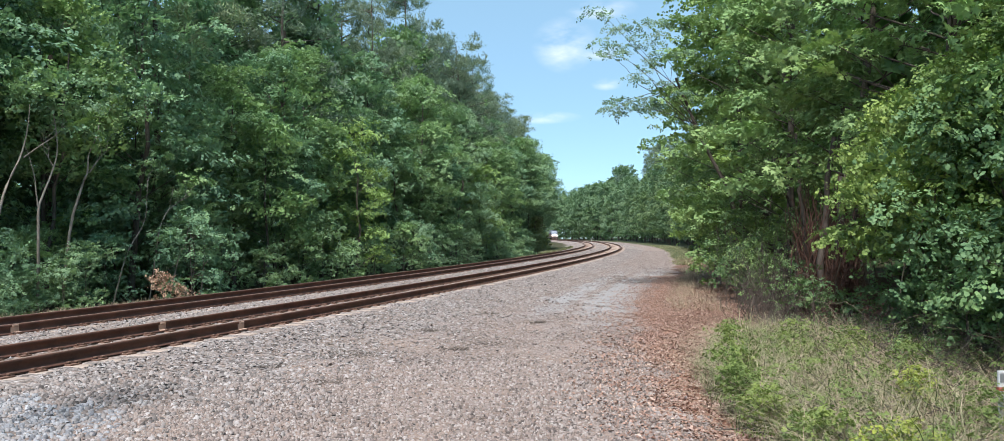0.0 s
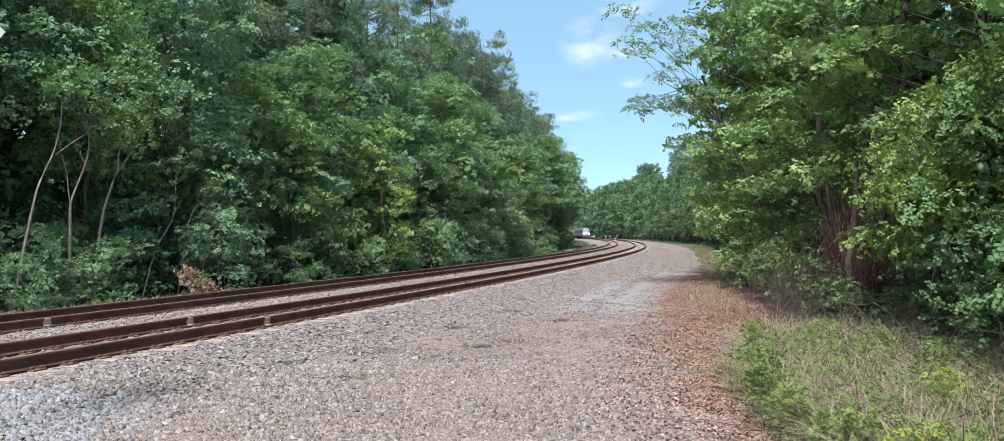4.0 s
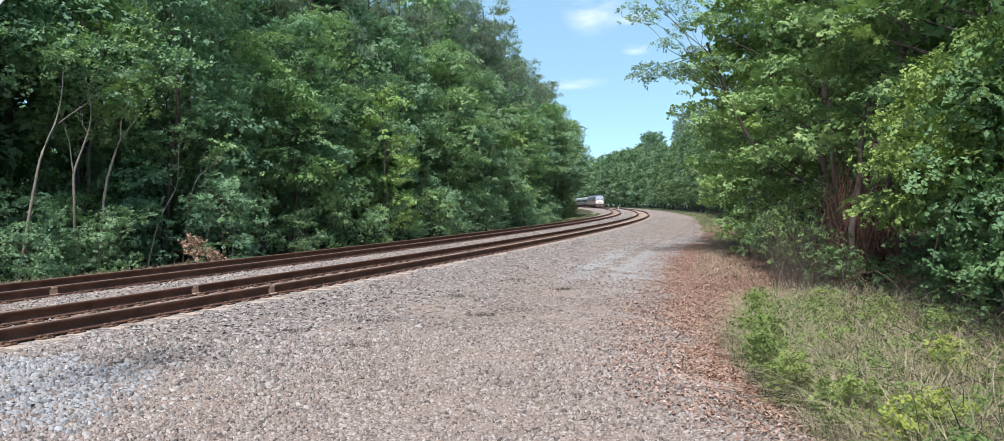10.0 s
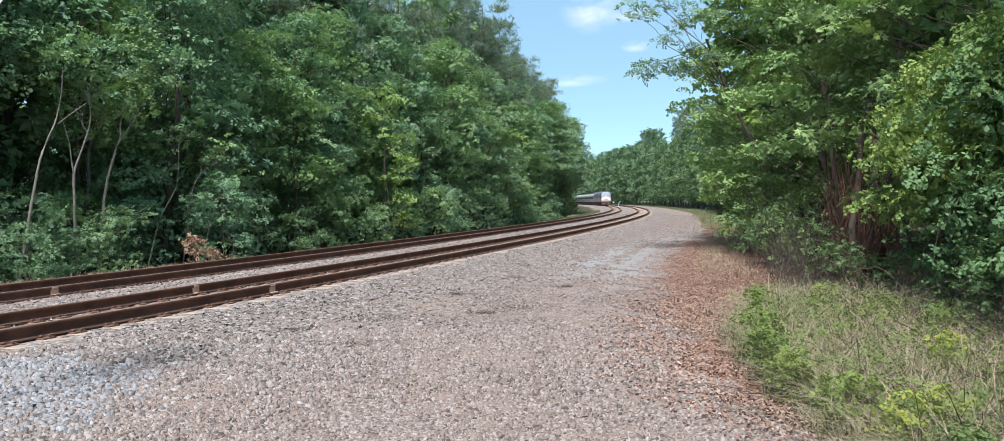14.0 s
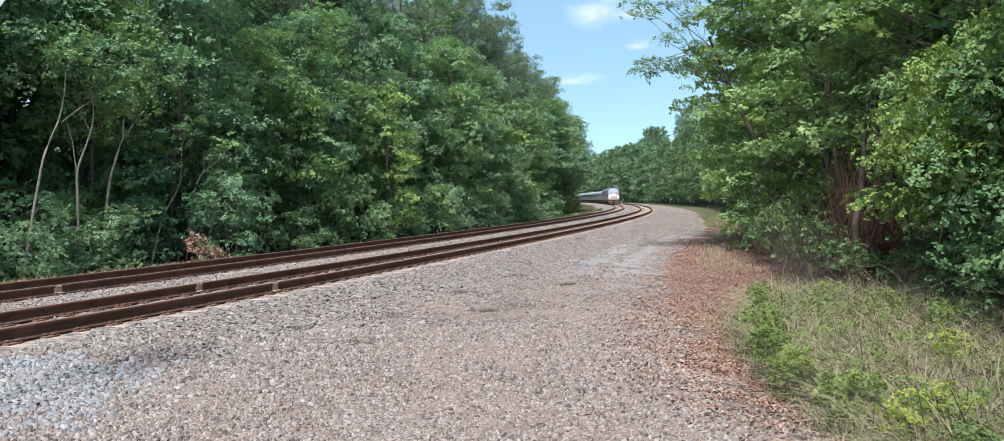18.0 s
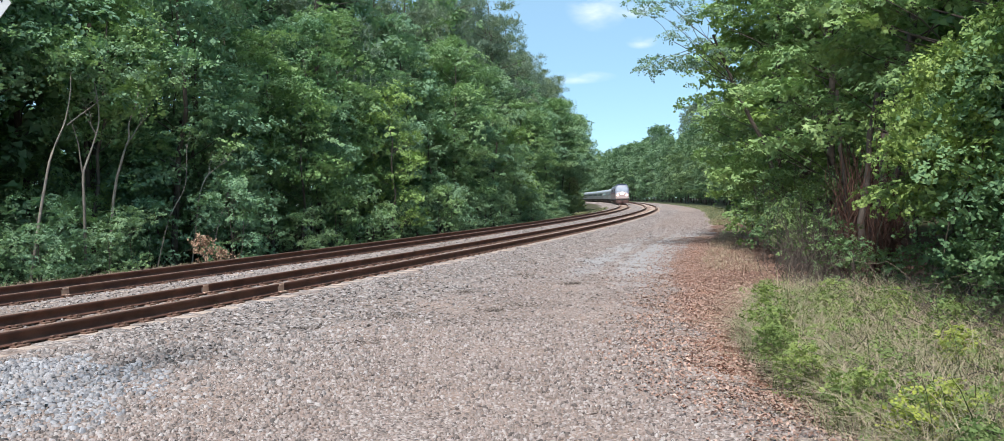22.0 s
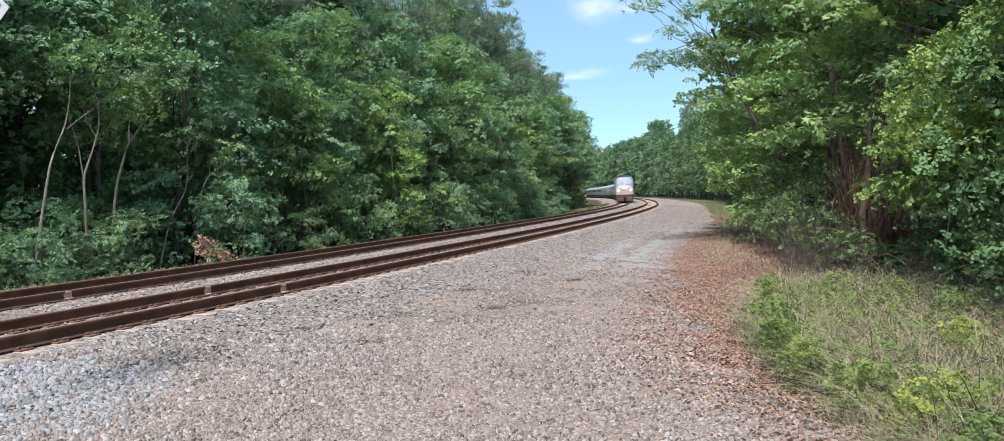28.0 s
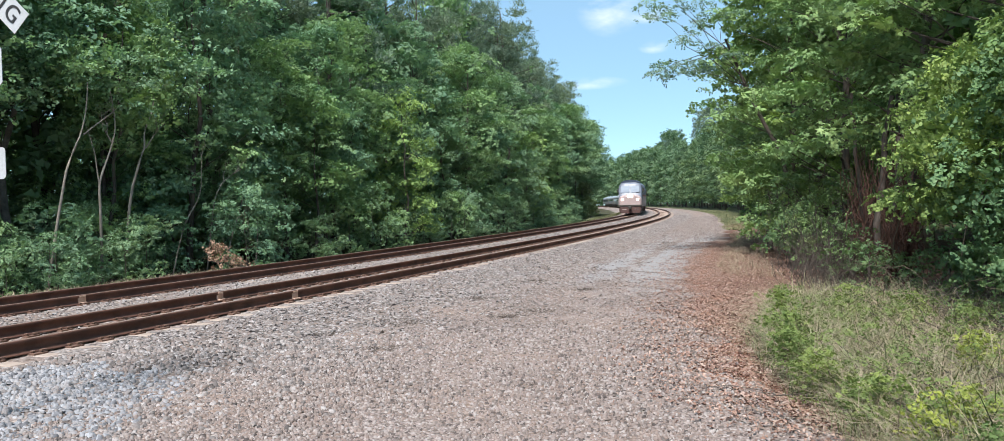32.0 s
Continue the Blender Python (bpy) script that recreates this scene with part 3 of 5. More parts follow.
        box(bm, -0.045, 0.045, -0.07, 0.07, -0.05, -0.012, bevel=0.006)
        part("weld_collar", bm, "weld", thing, "pale pinkish weld on the rail", at=frame_at(s, d))


build_track(RAILS[0], RAILS[1], "rust-brown steel railway track on timber ties", [(10.9, RAILS[0]), (10.5, RAILS[1])], 1)
build_track(RAILS[2], RAILS[3], "rusty railway track that the train runs on", [(9.6, RAILS[2]), (7.4, RAILS[3])], 2)


# ---- loose stones, litter ----
def bedded(name, rng, s, d, rel, size, flat, material, label):
    """Stones bedded in the ground: blocks close to where one stands, simpler chips farther along."""
    p = along(s, d)
    near = np.hypot(p[:, 0], p[:, 1]) < 11.5
    stones(name, rng, s[near], d[near], rel[near], size[near] * 0.83, flat * 1.5, material, label, "block")
    if not near.all():
        stones(name, rng, s[~near], d[~near], rel[~near], size[~near], flat, material, label + " farther along", "chip")


def stones(name, rng, s, d, rel, size, flat, material, label, kind):
    """Angular crushed stones bedded in the ground: "block" with a worn flat top, or a plain pointed chip."""
    n = len(s)
    if kind == "block":
        cube = np.array([(-1, -1, -0.5), (1, -1, -0.5), (1, 1, -0.5), (-1, 1, -0.5), (-0.62, -0.62, 1), (0.62, -0.62, 1), (0.62, 0.62, 1), (-0.62, 0.62, 1)], float)
        faces = np.array([(4, 5, 6, 7), (0, 1, 5, 4), (1, 2, 6, 5), (2, 3, 7, 6), (3, 0, 4, 7)])
        spread, least = 0.18, 0.75
    else:
        cube = np.array([(1, 0, 0), (-1, 0, 0), (0, 1, 0), (0, -1, 0), (0, 0, 1)], float) * 1.25
        faces = np.array([(0, 2, 4), (2, 1, 4), (1, 3, 4), (3, 0, 4)])
        spread, least = 0.3, 0.45
    k = len(cube)
    v = (cube[None] + rng.normal(0, spread, (n, k, 3))) * rng.uniform(least, 1.05, (n, k, 3))
    v *= (size[:, None] * np.stack([rng.uniform(0.8, 1.45, n), rng.uniform(0.5, 0.9, n), rng.uniform(0.5, 0.85, n) * flat], -1))[:, None] * 0.5
    a, b = rng.uniform(0, 6.28, n), rng.normal(0, 0.45, n)
    ca, sa, cb, sb = np.cos(a), np.sin(a), np.cos(b), np.sin(b)
    x, y, z = v[..., 0], v[..., 1], v[..., 2]
    y, z = y * cb[:, None] - z * sb[:, None], y * sb[:, None] + z * cb[:, None]
    x, y = x * ca[:, None] - y * sa[:, None], x * sa[:, None] + y * ca[:, None]
    V = np.stack([x, y, z], -1) + along(s, d, rel)[:, None]
    F = (faces[None] + k * np.arange(n)[:, None, None]).reshape(-1, faces.shape[1])
    tagged(new(name, mesh_np(name, V.reshape(-1, 3), F, [material])), label, kind="stuff")


def ballast_rel(s, d):
    return np.interp(d, [-10.2, -9.2, -7.6, -6.75, 1.0, 2.6, 3.6, 4.6], [-0.75, -0.58, -0.34, -0.2, -0.212, -0.31, -0.335, -0.345]) + 0.014 * wave(s, d, 0.5)


def build_stones():
    rng = np.random.default_rng(7)
    n = 60000
    s = 1 + 44 * rng.random(n) ** 1.7
    d = 0.58 + 5.2 * rng.random(n) ** 1.3 + 0.35 * wave(s, s, 1.2)
    keep = rng.random(n) < np.clip((4.6 - d + 0.8 * wave(s, d, 0.8, 4.0)) / 2.0, 0.05, 1)
    s, d = s[keep], d[keep]
    rel, size = np.maximum(ballast_rel(s, d), np.where(d > 2.9, rise(d), -9)) + 0.006, rng.uniform(0.034, 0.08, len(s))
    clean = np.hypot((s - 3.6) / 1.5, (d - 2.2) / 1.5) + 0.25 * wave(s, d, 0.5) < 1
    for name, pick, material, label in (("ballast_stones", ~clean, "stone", "loose pinkish grey crushed stones on the track shoulder"), ("clean_ballast", clean, "fresh_stone", "patch of clean blue grey crushed stones")):
        bedded(name, rng, s[pick], d[pick], rel[pick], size[pick], 0.85, material, label)
    n = 13000
    s, d = 2 + 45 * rng.random(n) ** 1.5, rng.choice([0, 1, 2], n, p=[0.74, 0.06, 0.2])
    d = np.where(d == 0, rng.uniform(-4.0, -1.7, n), np.where(d == 1, rng.uniform(-1.4, -0.1, n), rng.uniform(-7.2, -5.9, n)))
    stones("track_stones", rng, s, d, ballast_rel(s, d) + 0.01, rng.uniform(0.03, 0.075, n), 1.0, "stone", "pale crushed stones between the rails", "chip")
    n = 130000
    s = 1.5 + 32 * rng.random(n) ** 1.9
    d = 2.9 + (road_edge(s) - 2.7) * rng.random(n)
    keep = rng.random(n) > 2.0 * (worn(s, d) - 0.1)
    s, d = s[keep], d[keep]
    n = len(s)
    bedded("road_gravel", rng, s, d, rise(d) + 0.004, rng.uniform(0.018, 0.045, n) * (1 + 0.015 * s), 0.9, "pebble", "small loose brown and grey stones on the road")
    n = 26000   # coarser chips where the road runs on into the distance
    s = 28 + 60 * rng.random(n) ** 1.3
    d = 2.2 + (road_edge(s) - 2.2) * rng.random(n)
    keep = rng.random(n) > 1.6 * (worn(s, d) - 0.1)
    s, d = s[keep], d[keep]
    stones("road_chips", rng, s, d, rise(d) + 0.004, rng.uniform(0.05, 0.1, len(s)), 1.0, "pebble", "loose stones on the road before the bend", "chip")
    n = 16000
    s, d = 36 + 60 * rng.random(n) ** 1.3, rng.choice([0, 1, 2], n, p=[0.4, 0.4, 0.2])
    d = np.where(d == 0, rng.uniform(-4.0, -1.7, n), np.where(d == 1, rng.uniform(0.6, 2.6, n), rng.uniform(-7.2, -5.9, n)))
    stones("distant_ballast", rng, s, d, ballast_rel(s, d) + 0.006, rng.uniform(0.05, 0.1, n), 1.0, "stone", "pale ballast stones along the tracks before the bend", "chip")
    # dry leaves: folded four-cornered flakes
    n = 60000
    s = 3 + 30 * rng.random(n) ** 1.4
    d = road_edge(s) - 0.25 + np.where(rng.random(n) < 0.1, -np.abs(rng.normal(0, 0.45, n)), rng.gamma(1.6, 0.8, n))
    c = along(s, d, rise(d) + 0.02 + 0.02 * wave(s, d, 0.6))
    w = rng.uniform(0.01, 0.028, n)
    a = rng.uniform(0, 6.28, n)
    u = np.stack([np.cos(a), np.sin(a), rng.normal(0, 0.35, n)], -1) * w[:, None]
    p = np.stack([-np.sin(a), np.cos(a), rng.normal(0, 0.35, n)], -1) * (w * 0.6)[:, None]
    V = np.stack([c - u, c + p + [0, 0, 0.012], c + u, c - p + [0, 0, 0.012]], 1).reshape(-1, 3)
    tagged(new("leaf_litter", mesh_np("leaf_litter", V, np.arange(4 * n).reshape(-1, 4), ["litter"])), "red brown dry leaves on the verge", kind="stuff")


build_stones()


# ---- plants ----
def unit(v):
    return v / (np.linalg.norm(v, axis=1)[:, None] + 1e-9)


def leaves(rng, centres, radii, count, size, up=0.5, shape="diamond", inner=0.55, squash=0.8, per=6):
    """Sprays of leaves on the shells of clumps: corners, faces and tones. count: leaves of a clump of radius 1; per: leaves on a spray."""
    reps = np.maximum((count * radii ** 2 / per).astype(int), 3)
    m = int(reps.sum())
    tone = np.repeat(np.clip(rng.normal(0.5, 0.24, len(reps)), 0, 1), reps) + rng.normal(0, 0.1, m)
    c, r = np.repeat(centres, reps, 0), np.repeat(radii, reps)
    o = unit(rng.normal(size=(m, 3)))
    o[:, 2] = np.where(rng.random(m) < 0.85, np.abs(o[:, 2]), o[:, 2])
    # each clump is drawn out along an axis of its own, with lobes
    turn, long = np.repeat(rng.uniform(0, 6.28, len(reps)), reps), np.repeat(rng.uniform(0.75, 1.5, len(reps)), reps)
    lobe = 1 + 0.3 * np.sin(o[:, 0] * 5 + turn * 3) * np.sin(o[:, 1] * 5 + turn) + 0.2 * np.sin(o[:, 2] * 7 + turn * 5)
    q = o * (r * lobe * rng.uniform(inner, 1.08, m) ** 0.7)[:, None] * [1, 1, squash]
    ct, st = np.cos(turn), np.sin(turn)
    qx, qy = q[:, 0] * long, q[:, 1] / long
    base = c + np.stack([qx * ct - qy * st, qx * st + qy * ct, q[:, 2] - 0.25 * np.abs(qx) * (long - 0.7)], -1)
    # the spray: a twig that points outwards and droops, with leaves on both sides and one at its tip
    out = unit(np.stack([o[:, 0] * ct - o[:, 1] * st, o[:, 0] * st + o[:, 1] * ct, o[:, 2] * 0.4 - 0.25], -1) + rng.normal(0, 0.35, (m, 3)))
    flat = unit(o * (1 - up) + np.array([0, 0, 1.0]) * up + rng.normal(0, 0.2, (m, 3)))
    if shape == "needle":
        flat = unit(rng.normal(size=(m, 3)))
    side = unit(np.cross(flat, out))
    out = np.cross(side, flat)
    big = size * rng.uniform(0.75, 1.25, m)
    P, T, N, S = [], [], [], []
    for k in range(per):
        last = k == per - 1
        way = 0.0 if last else (1 if k % 2 else -1)
        step = (k // 2 + 0.5 + 0.25 * way) * 0.62
        p = base + out * (big * (step - per * 0.13))[:, None] + side * (big * 0.5 * way)[:, None]
        p[:, 2] -= big * 0.05 * step ** 2
        w = unit(out * 0.75 + side * 0.8 * way + rng.normal(0, 0.5, (m, 3)))
        if shape == "needle":
            p = base + rng.normal(0, 0.25, (m, 3)) * big[:, None]
            w = unit(o + np.array([0, 0, 0.45]) + rng.normal(0, 0.75, (m, 3)))
        n = unit(flat + side * 0.18 * way + rng.normal(0, 0.11, (m, 3)))
        P.append(p + rng.normal(0, 0.22, (m, 3)) * big[:, None])
        T.append(w)
        N.append(n)
        S.append(big * rng.uniform(0.78, 1.15, m) * (1.1 if last else 1.0))
    p, t, nrm, sz = np.concatenate(P), np.concatenate(T), np.concatenate(N), np.concatenate(S)[:, None]
    tone = np.clip(np.tile(tone, per) + rng.normal(0, 0.05, m * per), 0, 1)
    n = len(p)
    b = unit(np.cross(nrm, t))
    nrm = np.cross(t, b)
    if shape == "diamond":
        V = np.stack([p - t * sz * 0.5, p + b * sz * 0.4 + nrm * sz * 0.06, p + t * sz * 0.6 - nrm * sz * 0.12, p - b * sz * 0.4 + nrm * sz * 0.06], 1)
        return V.reshape(-1, 3), np.arange(4 * n).reshape(-1, 4), np.repeat(tone, 4)
    if shape == "tri":
        V = np.stack([p - t * sz * 0.5 - b * sz * 0.35, p + b * sz * 0.55, p + t * sz * 0.65 - b * sz * 0.2], 1)
        return V.reshape(-1, 3), np.arange(3 * n).reshape(-1, 3), np.repeat(tone, 3)
    if shape == "needle":
        V = np.stack([p - b * sz * 0.1, p + b * sz * 0.1, p + t * sz], 1)
        return V.reshape(-1, 3), np.arange(3 * n).reshape(-1, 3), np.repeat(tone, 3)
    if shape == "heart":   # broad vine leaf, two folded halves
        V = np.stack([p - t * sz * 0.35, p - t * sz * 0.42 + b * sz * 0.38, p + b * sz * 0.42 + t * sz * 0.1, p + t * sz * 0.55 - nrm * sz * 0.12,
                      p - b * sz * 0.42 + t * sz * 0.1, p - t * sz * 0.42 - b * sz * 0.38], 1)
        k = 6 * np.arange(n)[:, None]
        F = np.concatenate([k + [0, 1, 2, 3], k + [0, 3, 4, 5]])
        return V.reshape(-1, 3), F, np.repeat(tone, 6)
    # "lobed": three-pointed leaf, "star": five-pointed; tips and notches in turn, drooping tips
    points = ((0, 0.68), (38, 0.27), (84, 0.56), (180, 0.36), (276, 0.56), (322, 0.27))
    if shape == "star":
        points = ((0, 0.72), (28, 0.26), (58, 0.66), (88, 0.26), (118, 0.5), (180, 0.2), (242, 0.5), (272, 0.26), (302, 0.66), (332, 0.26))
    V = [p + (t * math.cos(radians(a)) + b * math.sin(radians(a))) * sz * l - nrm * sz * (0.14 if l > 0.4 else 0.0) for a, l in points]
    k = len(points)
    return np.stack(V, 1).reshape(-1, 3), np.arange(k * n).reshape(-1, k), np.repeat(tone, k)


def crown_mesh(material, *args):
    """The crown's mesh; every tuft of leaves carries a tone of its own."""
    V, F, tone = leaves(*args)
    me = mesh_np("crown", V, F, [material])
    me.attributes.new("tuft", "FLOAT", "POINT").data.foreach_set("value", tone.astype(np.float32))
    return me


def bent(rng, base, tip, radius, end, n=6, sway=0.25, sides=7):
    t = np.linspace(0, 1, n)[:, None]
    pts = np.asarray(base) * (1 - t) + np.asarray(tip) * t + rng.normal(0, sway, (n, 3)) * np.sin(np.pi * t) * [1, 1, 0.3]
    return tube(pts, np.linspace(radius, end, n), sides)


def broadleaf(rng, h, r, leaf, count, clumps, material, low=0.12, trunk=0.16, bark="bark", shape="diamond", name="tree", label="", up=0.45, clump=(0.55, 1.15), category="tree", lean=0.0, squash=0.62, inner=0.7, fill=0.4):
    """A broad-leaved tree: trunk, limbs, and a crown of leafy clumps with gaps."""
    thing = tagged(new(name), label, category)
    lx, ly = rng.normal(0, 0.03 * h + lean, 2)
    part("trunk", mesh_np("trunk", *bent(rng, (0, 0, -0.025 * h), (lx, ly, h * 0.85), trunk, trunk * 0.2, 9, 0.01 * h), [bark], True), None, thing)
    cs, rs, arms = [], [], []
    for i in range(clumps):
        f = low + (1 - low) * rng.random() ** 0.85
        wide = r * (math.sin(math.pi * min(1, 0.16 + 0.8 * f)) ** 0.7) * math.sqrt(rng.uniform(fill, 1.0))
        a = rng.uniform(0, 6.28)
        c = np.array([lx * f + wide * math.cos(a), ly * f + wide * math.sin(a), f * h])
        cs.append(c)
        rs.append(rng.uniform(*clump))
        if i % 3 == 0:
            arms.append(bent(rng, (lx * f * 0.7, ly * f * 0.7, max(0.02 * h, f * h - 0.05 * h - 0.35 * wide)), c, 0.003 + trunk * 0.14, 0.002 + trunk * 0.04, 5, 0.04 * r, 4))
    tagged(part("branchwork", mesh_np("branchwork", *joined(arms), [bark], True), None, thing), kind="stuff")
    part("crown", crown_mesh(material, rng, np.array(cs), np.array(rs), count, leaf, up, shape, inner, squash), None, thing)
    return thing


def pine(rng, h, label="tall pine with a bare trunk and high dark crown", bare=0.4, wide=3.6, clumps=62):
    thing = tagged(new("pine_tree"), label, "pine tree")
    lx, ly = rng.normal(0, 0.5, 2)
    part("trunk", mesh_np("trunk", *bent(rng, (0, 0, -0.3), (lx, ly, h * 0.97), 0.22, 0.04, 9, 0.1), ["bark"], True), None, thing)
    cs, rs, arms = [], [], []
    for i in range(clumps):
        f = bare + (1 - bare) * rng.random() ** 0.8
        out = (wide * (1 - ((f - bare - 0.12) / (1.06 - bare)) ** 2) + 0.2) * math.sqrt(rng.uniform(0.08, 1.0))
        a = rng.uniform(0, 6.28)
        c = np.array([lx * f + out * math.cos(a), ly * f + out * math.sin(a), f * h + 0.15 * out])
        cs.append(c)
        rs.append(rng.uniform(0.5, 1.05))
        if i % 4 == 0:
            arms.append(bent(rng, (lx * f, ly * f, f * h - 0.3), c, 0.05, 0.015, 4, 0.1, 4))
    tagged(part("branchwork", mesh_np("branchwork", *joined(arms), ["bark"], True), None, thing), kind="stuff")
    part("crown", crown_mesh("needle", rng, np.array(cs), np.array(rs), 280, 0.3, 0.3, "needle", 0.15, 0.8), None, thing)
    return thing


def stand(kinds, rng, s, d, size=1.0, group="", sink=0.0, tall=None):
    """Sets a copy of one of the kinds on the ground at chainage s and offset d."""
    p = along(s, d, float(rise(d)) - 0.05 - sink)
    z = size * rng.uniform(0.9, 1.12)
    m = Matrix.Translation(p) @ Matrix.Rotation(rng.uniform(0, 6.28), 4, "Z") @ Matrix.Diagonal((size * rng.uniform(0.9, 1.12), size * rng.uniform(0.9, 1.12), tall or z, 1))
    return tagged(copy_thing(kinds[rng.integers(len(kinds))], m), group=group)


def drop_kinds(*lists):
    """Removes the patterns that the copies were made from."""
    for kinds in lists:
        for k in kinds:
            for o in (*k.children_recursive, k):
                bpy.data.objects.remove(o)


def inside_edge(s):
    """How far in the growth stands back from the line on the inside of the curve."""
    return np.interp(s, [60, 77, 97, 117, 137, 157, 178, 198, 238, 278, 340], [4.2, 7.2, 9.8, 11.7, 12.9, 13.6, 14.2, 14.4, 14.0, 12.6, 8.6])


def row(kinds, rng, s, end, step, d, spread, low, high, group, grow=0.0, reach=0.0):
    """A row of plants along the line, from chainage s to end."""
    made = []
    while s < end:
        size, dd = rng.uniform(low, high), d + rng.normal(0, spread)
        if reach:
            dd = min(dd, -(inside_edge(s) + reach * size + abs(rng.normal(0, 0.4))))
        made.append(stand(kinds, rng, s, dd, size, group))
        s += rng.uniform(0.75, 1.25) * step * (1 + s * grow)
    return made


def as_woods(name, label, things):
    """Far or hidden trees that nobody could count, joined into one object."""
    vs, fs, ms, ts, k = [], [], [], [], 0
    mats = []
    for thing in things:
        for o in thing.children:
            me = o.data
            me.calc_loop_triangles()
            v = np.empty(3 * len(me.vertices), np.float32)
            me.vertices.foreach_get("co", v)
            m = np.array(thing.matrix_basis @ o.matrix_basis)
            f = np.empty(3 * len(me.loop_triangles), np.int32)
            me.loop_triangles.foreach_get("vertices", f)
            vs.append(v.reshape(-1, 3) @ m[:3, :3].T + m[:3, 3])
            fs.append(f.reshape(-1, 3) + k)
            k += len(me.vertices)
            mat = me.materials[0]
            if mat not in mats:
                mats.append(mat)
            ms.append(np.full(len(f) // 3, mats.index(mat), np.int32))
            t = np.full(len(me.vertices), 0.5, np.float32)
            if "tuft" in me.attributes:
                me.attributes["tuft"].data.foreach_get("value", t)
            ts.append(t)
        for o in (*thing.children, thing):
            bpy.data.objects.remove(o)
    me = mesh_np(name, np.concatenate(vs), np.concatenate(fs), mats)
    me.polygons.foreach_set("material_index", np.concatenate(ms))
    me.attributes.new("tuft", "FLOAT", "POINT").data.foreach_set("value", np.concatenate(ts))
    tagged(new(name, me), label, kind="stuff")


def build_left_forest():
    rng = np.random.default_rng(11)
    shrubs = [broadleaf(rng, 4.4, 1.9, 0.115, 380, 24, "leaf_left", 0.03, 0.04, "bark", "diamond", "shrub", "dense green shrub at the forest edge", 0.35, (0.4, 0.9), "shrub", squash=0.8) for _ in range(4)]
    trees = [broadleaf(rng, 13.0, 2.75, 0.13, 400, 58, "leaf_left", 0.1, 0.13, "bark", "diamond", "tree", "leafy green broad-leaved forest tree", 0.5, (0.6, 1.4), squash=0.6) for _ in range(5)]
    uppers = [broadleaf(rng, 14.0, 3.0, 0.13, 400, 54, "leaf_left", 0.4, 0.14, "bark", "diamond", "tree", "broad-leaved tree with a high crown and bare lower trunk", 0.5, (0.6, 1.4), squash=0.6) for _ in range(3)]
    backs = [broadleaf(rng, 17.0, 3.8, 0.3, 62, 80, "leaf_left", 0.04, 0.18, "bark", "tri", "tree", "tall leafy tree inside the forest", 0.4, (0.9, 1.6)) for _ in range(3)]
    pines = [pine(rng, 22.0, bare=0.36, wide=3.4) for _ in range(4)]
    edge, broad, tall = "shrubs along the forest edge", "broad-leaved trees of the forest edge", "tall trees inside the forest"
    row(shrubs, rng, 2.0, 18.5, 1.2, -10.2, 0.25, 0.36, 0.58, edge)
    for s, d, z in ((11.6, -9.1, 0.34), (12.7, -9.0, 0.38), (14.0, -9.1, 0.36), (15.2, -9.0, 0.42), (16.1, -9.1, 0.46)):
        stand(shrubs, rng, s, d, z, edge)
    row(shrubs, rng, 17.5, 140, 1.7, -9.7, 0.35, 0.32, 0.75, edge, 0.004, 3.7)
    row(shrubs, rng, -10.0, 45, 2.6, -15.5, 0.8, 0.8, 1.2, "shrubs inside the forest")
    row(shrubs, rng, -10.0, 30, 2.6, -20.5, 0.8, 0.9, 1.3, "shrubs inside the forest")
    row(shrubs, rng, -25.0, 50, 3.4, -27.0, 0.8, 1.2, 1.6, "shrubs inside the forest")
    row(uppers, rng, -4.0, 17.0, 2.6, -13.0, 0.5, 0.8, 1.05, broad)
    row(trees, rng, 18.5, 140, 2.7, -12.4, 0.7, 0.75, 1.08, broad, 0.004, 5.3)
    row(uppers, rng, 80.0, 142, 4.0, -11.5, 0.4, 0.75, 1.0, broad, 0.0, 0.5)
    row(backs, rng, -6.0, 150, 3.8, -18.0, 1.0, 0.8, 1.1, tall, 0.0, 4.4)
    deep = row(backs, rng, -10.0, 150, 7.5, -24.0, 1.6, 0.75, 1.05, tall) + row(backs, rng, -30.0, 60, 7.5, -31.0, 1.6, 0.75, 1.0, tall)
    as_woods("deep_woods", "dark leafy woods behind the forest edge", deep)
    row(pines, rng, 3.0, 130, 7.0, -17.0, 2.0, 0.8, 1.0, "pines behind the forest edge")
    row(pines, rng, 36.0, 74, 7.0, -15.5, 0.8, 0.92, 1.05, "pines behind the forest edge")
    row(pines, rng, 70.0, 132, 5.5, -15.0, 0.6, 0.76, 0.9, "pines behind the forest edge", 0.0, 5.4)
    row(pines, rng, 62.0, 140, 10.0, -19.0, 0.8, 0.95, 1.1, "pines behind the forest edge", 0.0, 9.0)
    for s, d, h, r, low in ((36.0, -10.3, 8.6, 1.7, 0.1), (17.0, -11.6, 9.6, 2.0, 0.46), (60.0, -10.4, 8.0, 1.8, 0.15), (27.5, -10.6, 7.0, 1.8, 0.2)):
        t = broadleaf(rng, h, r, 0.12, 360, 46, "leaf_right", low, 0.08, "bark", "diamond", "tree", "lighter green young tree at the forest edge", 0.35, (0.4, 0.8), squash=0.8)
        t.location = along(s, d, float(rise(d)))
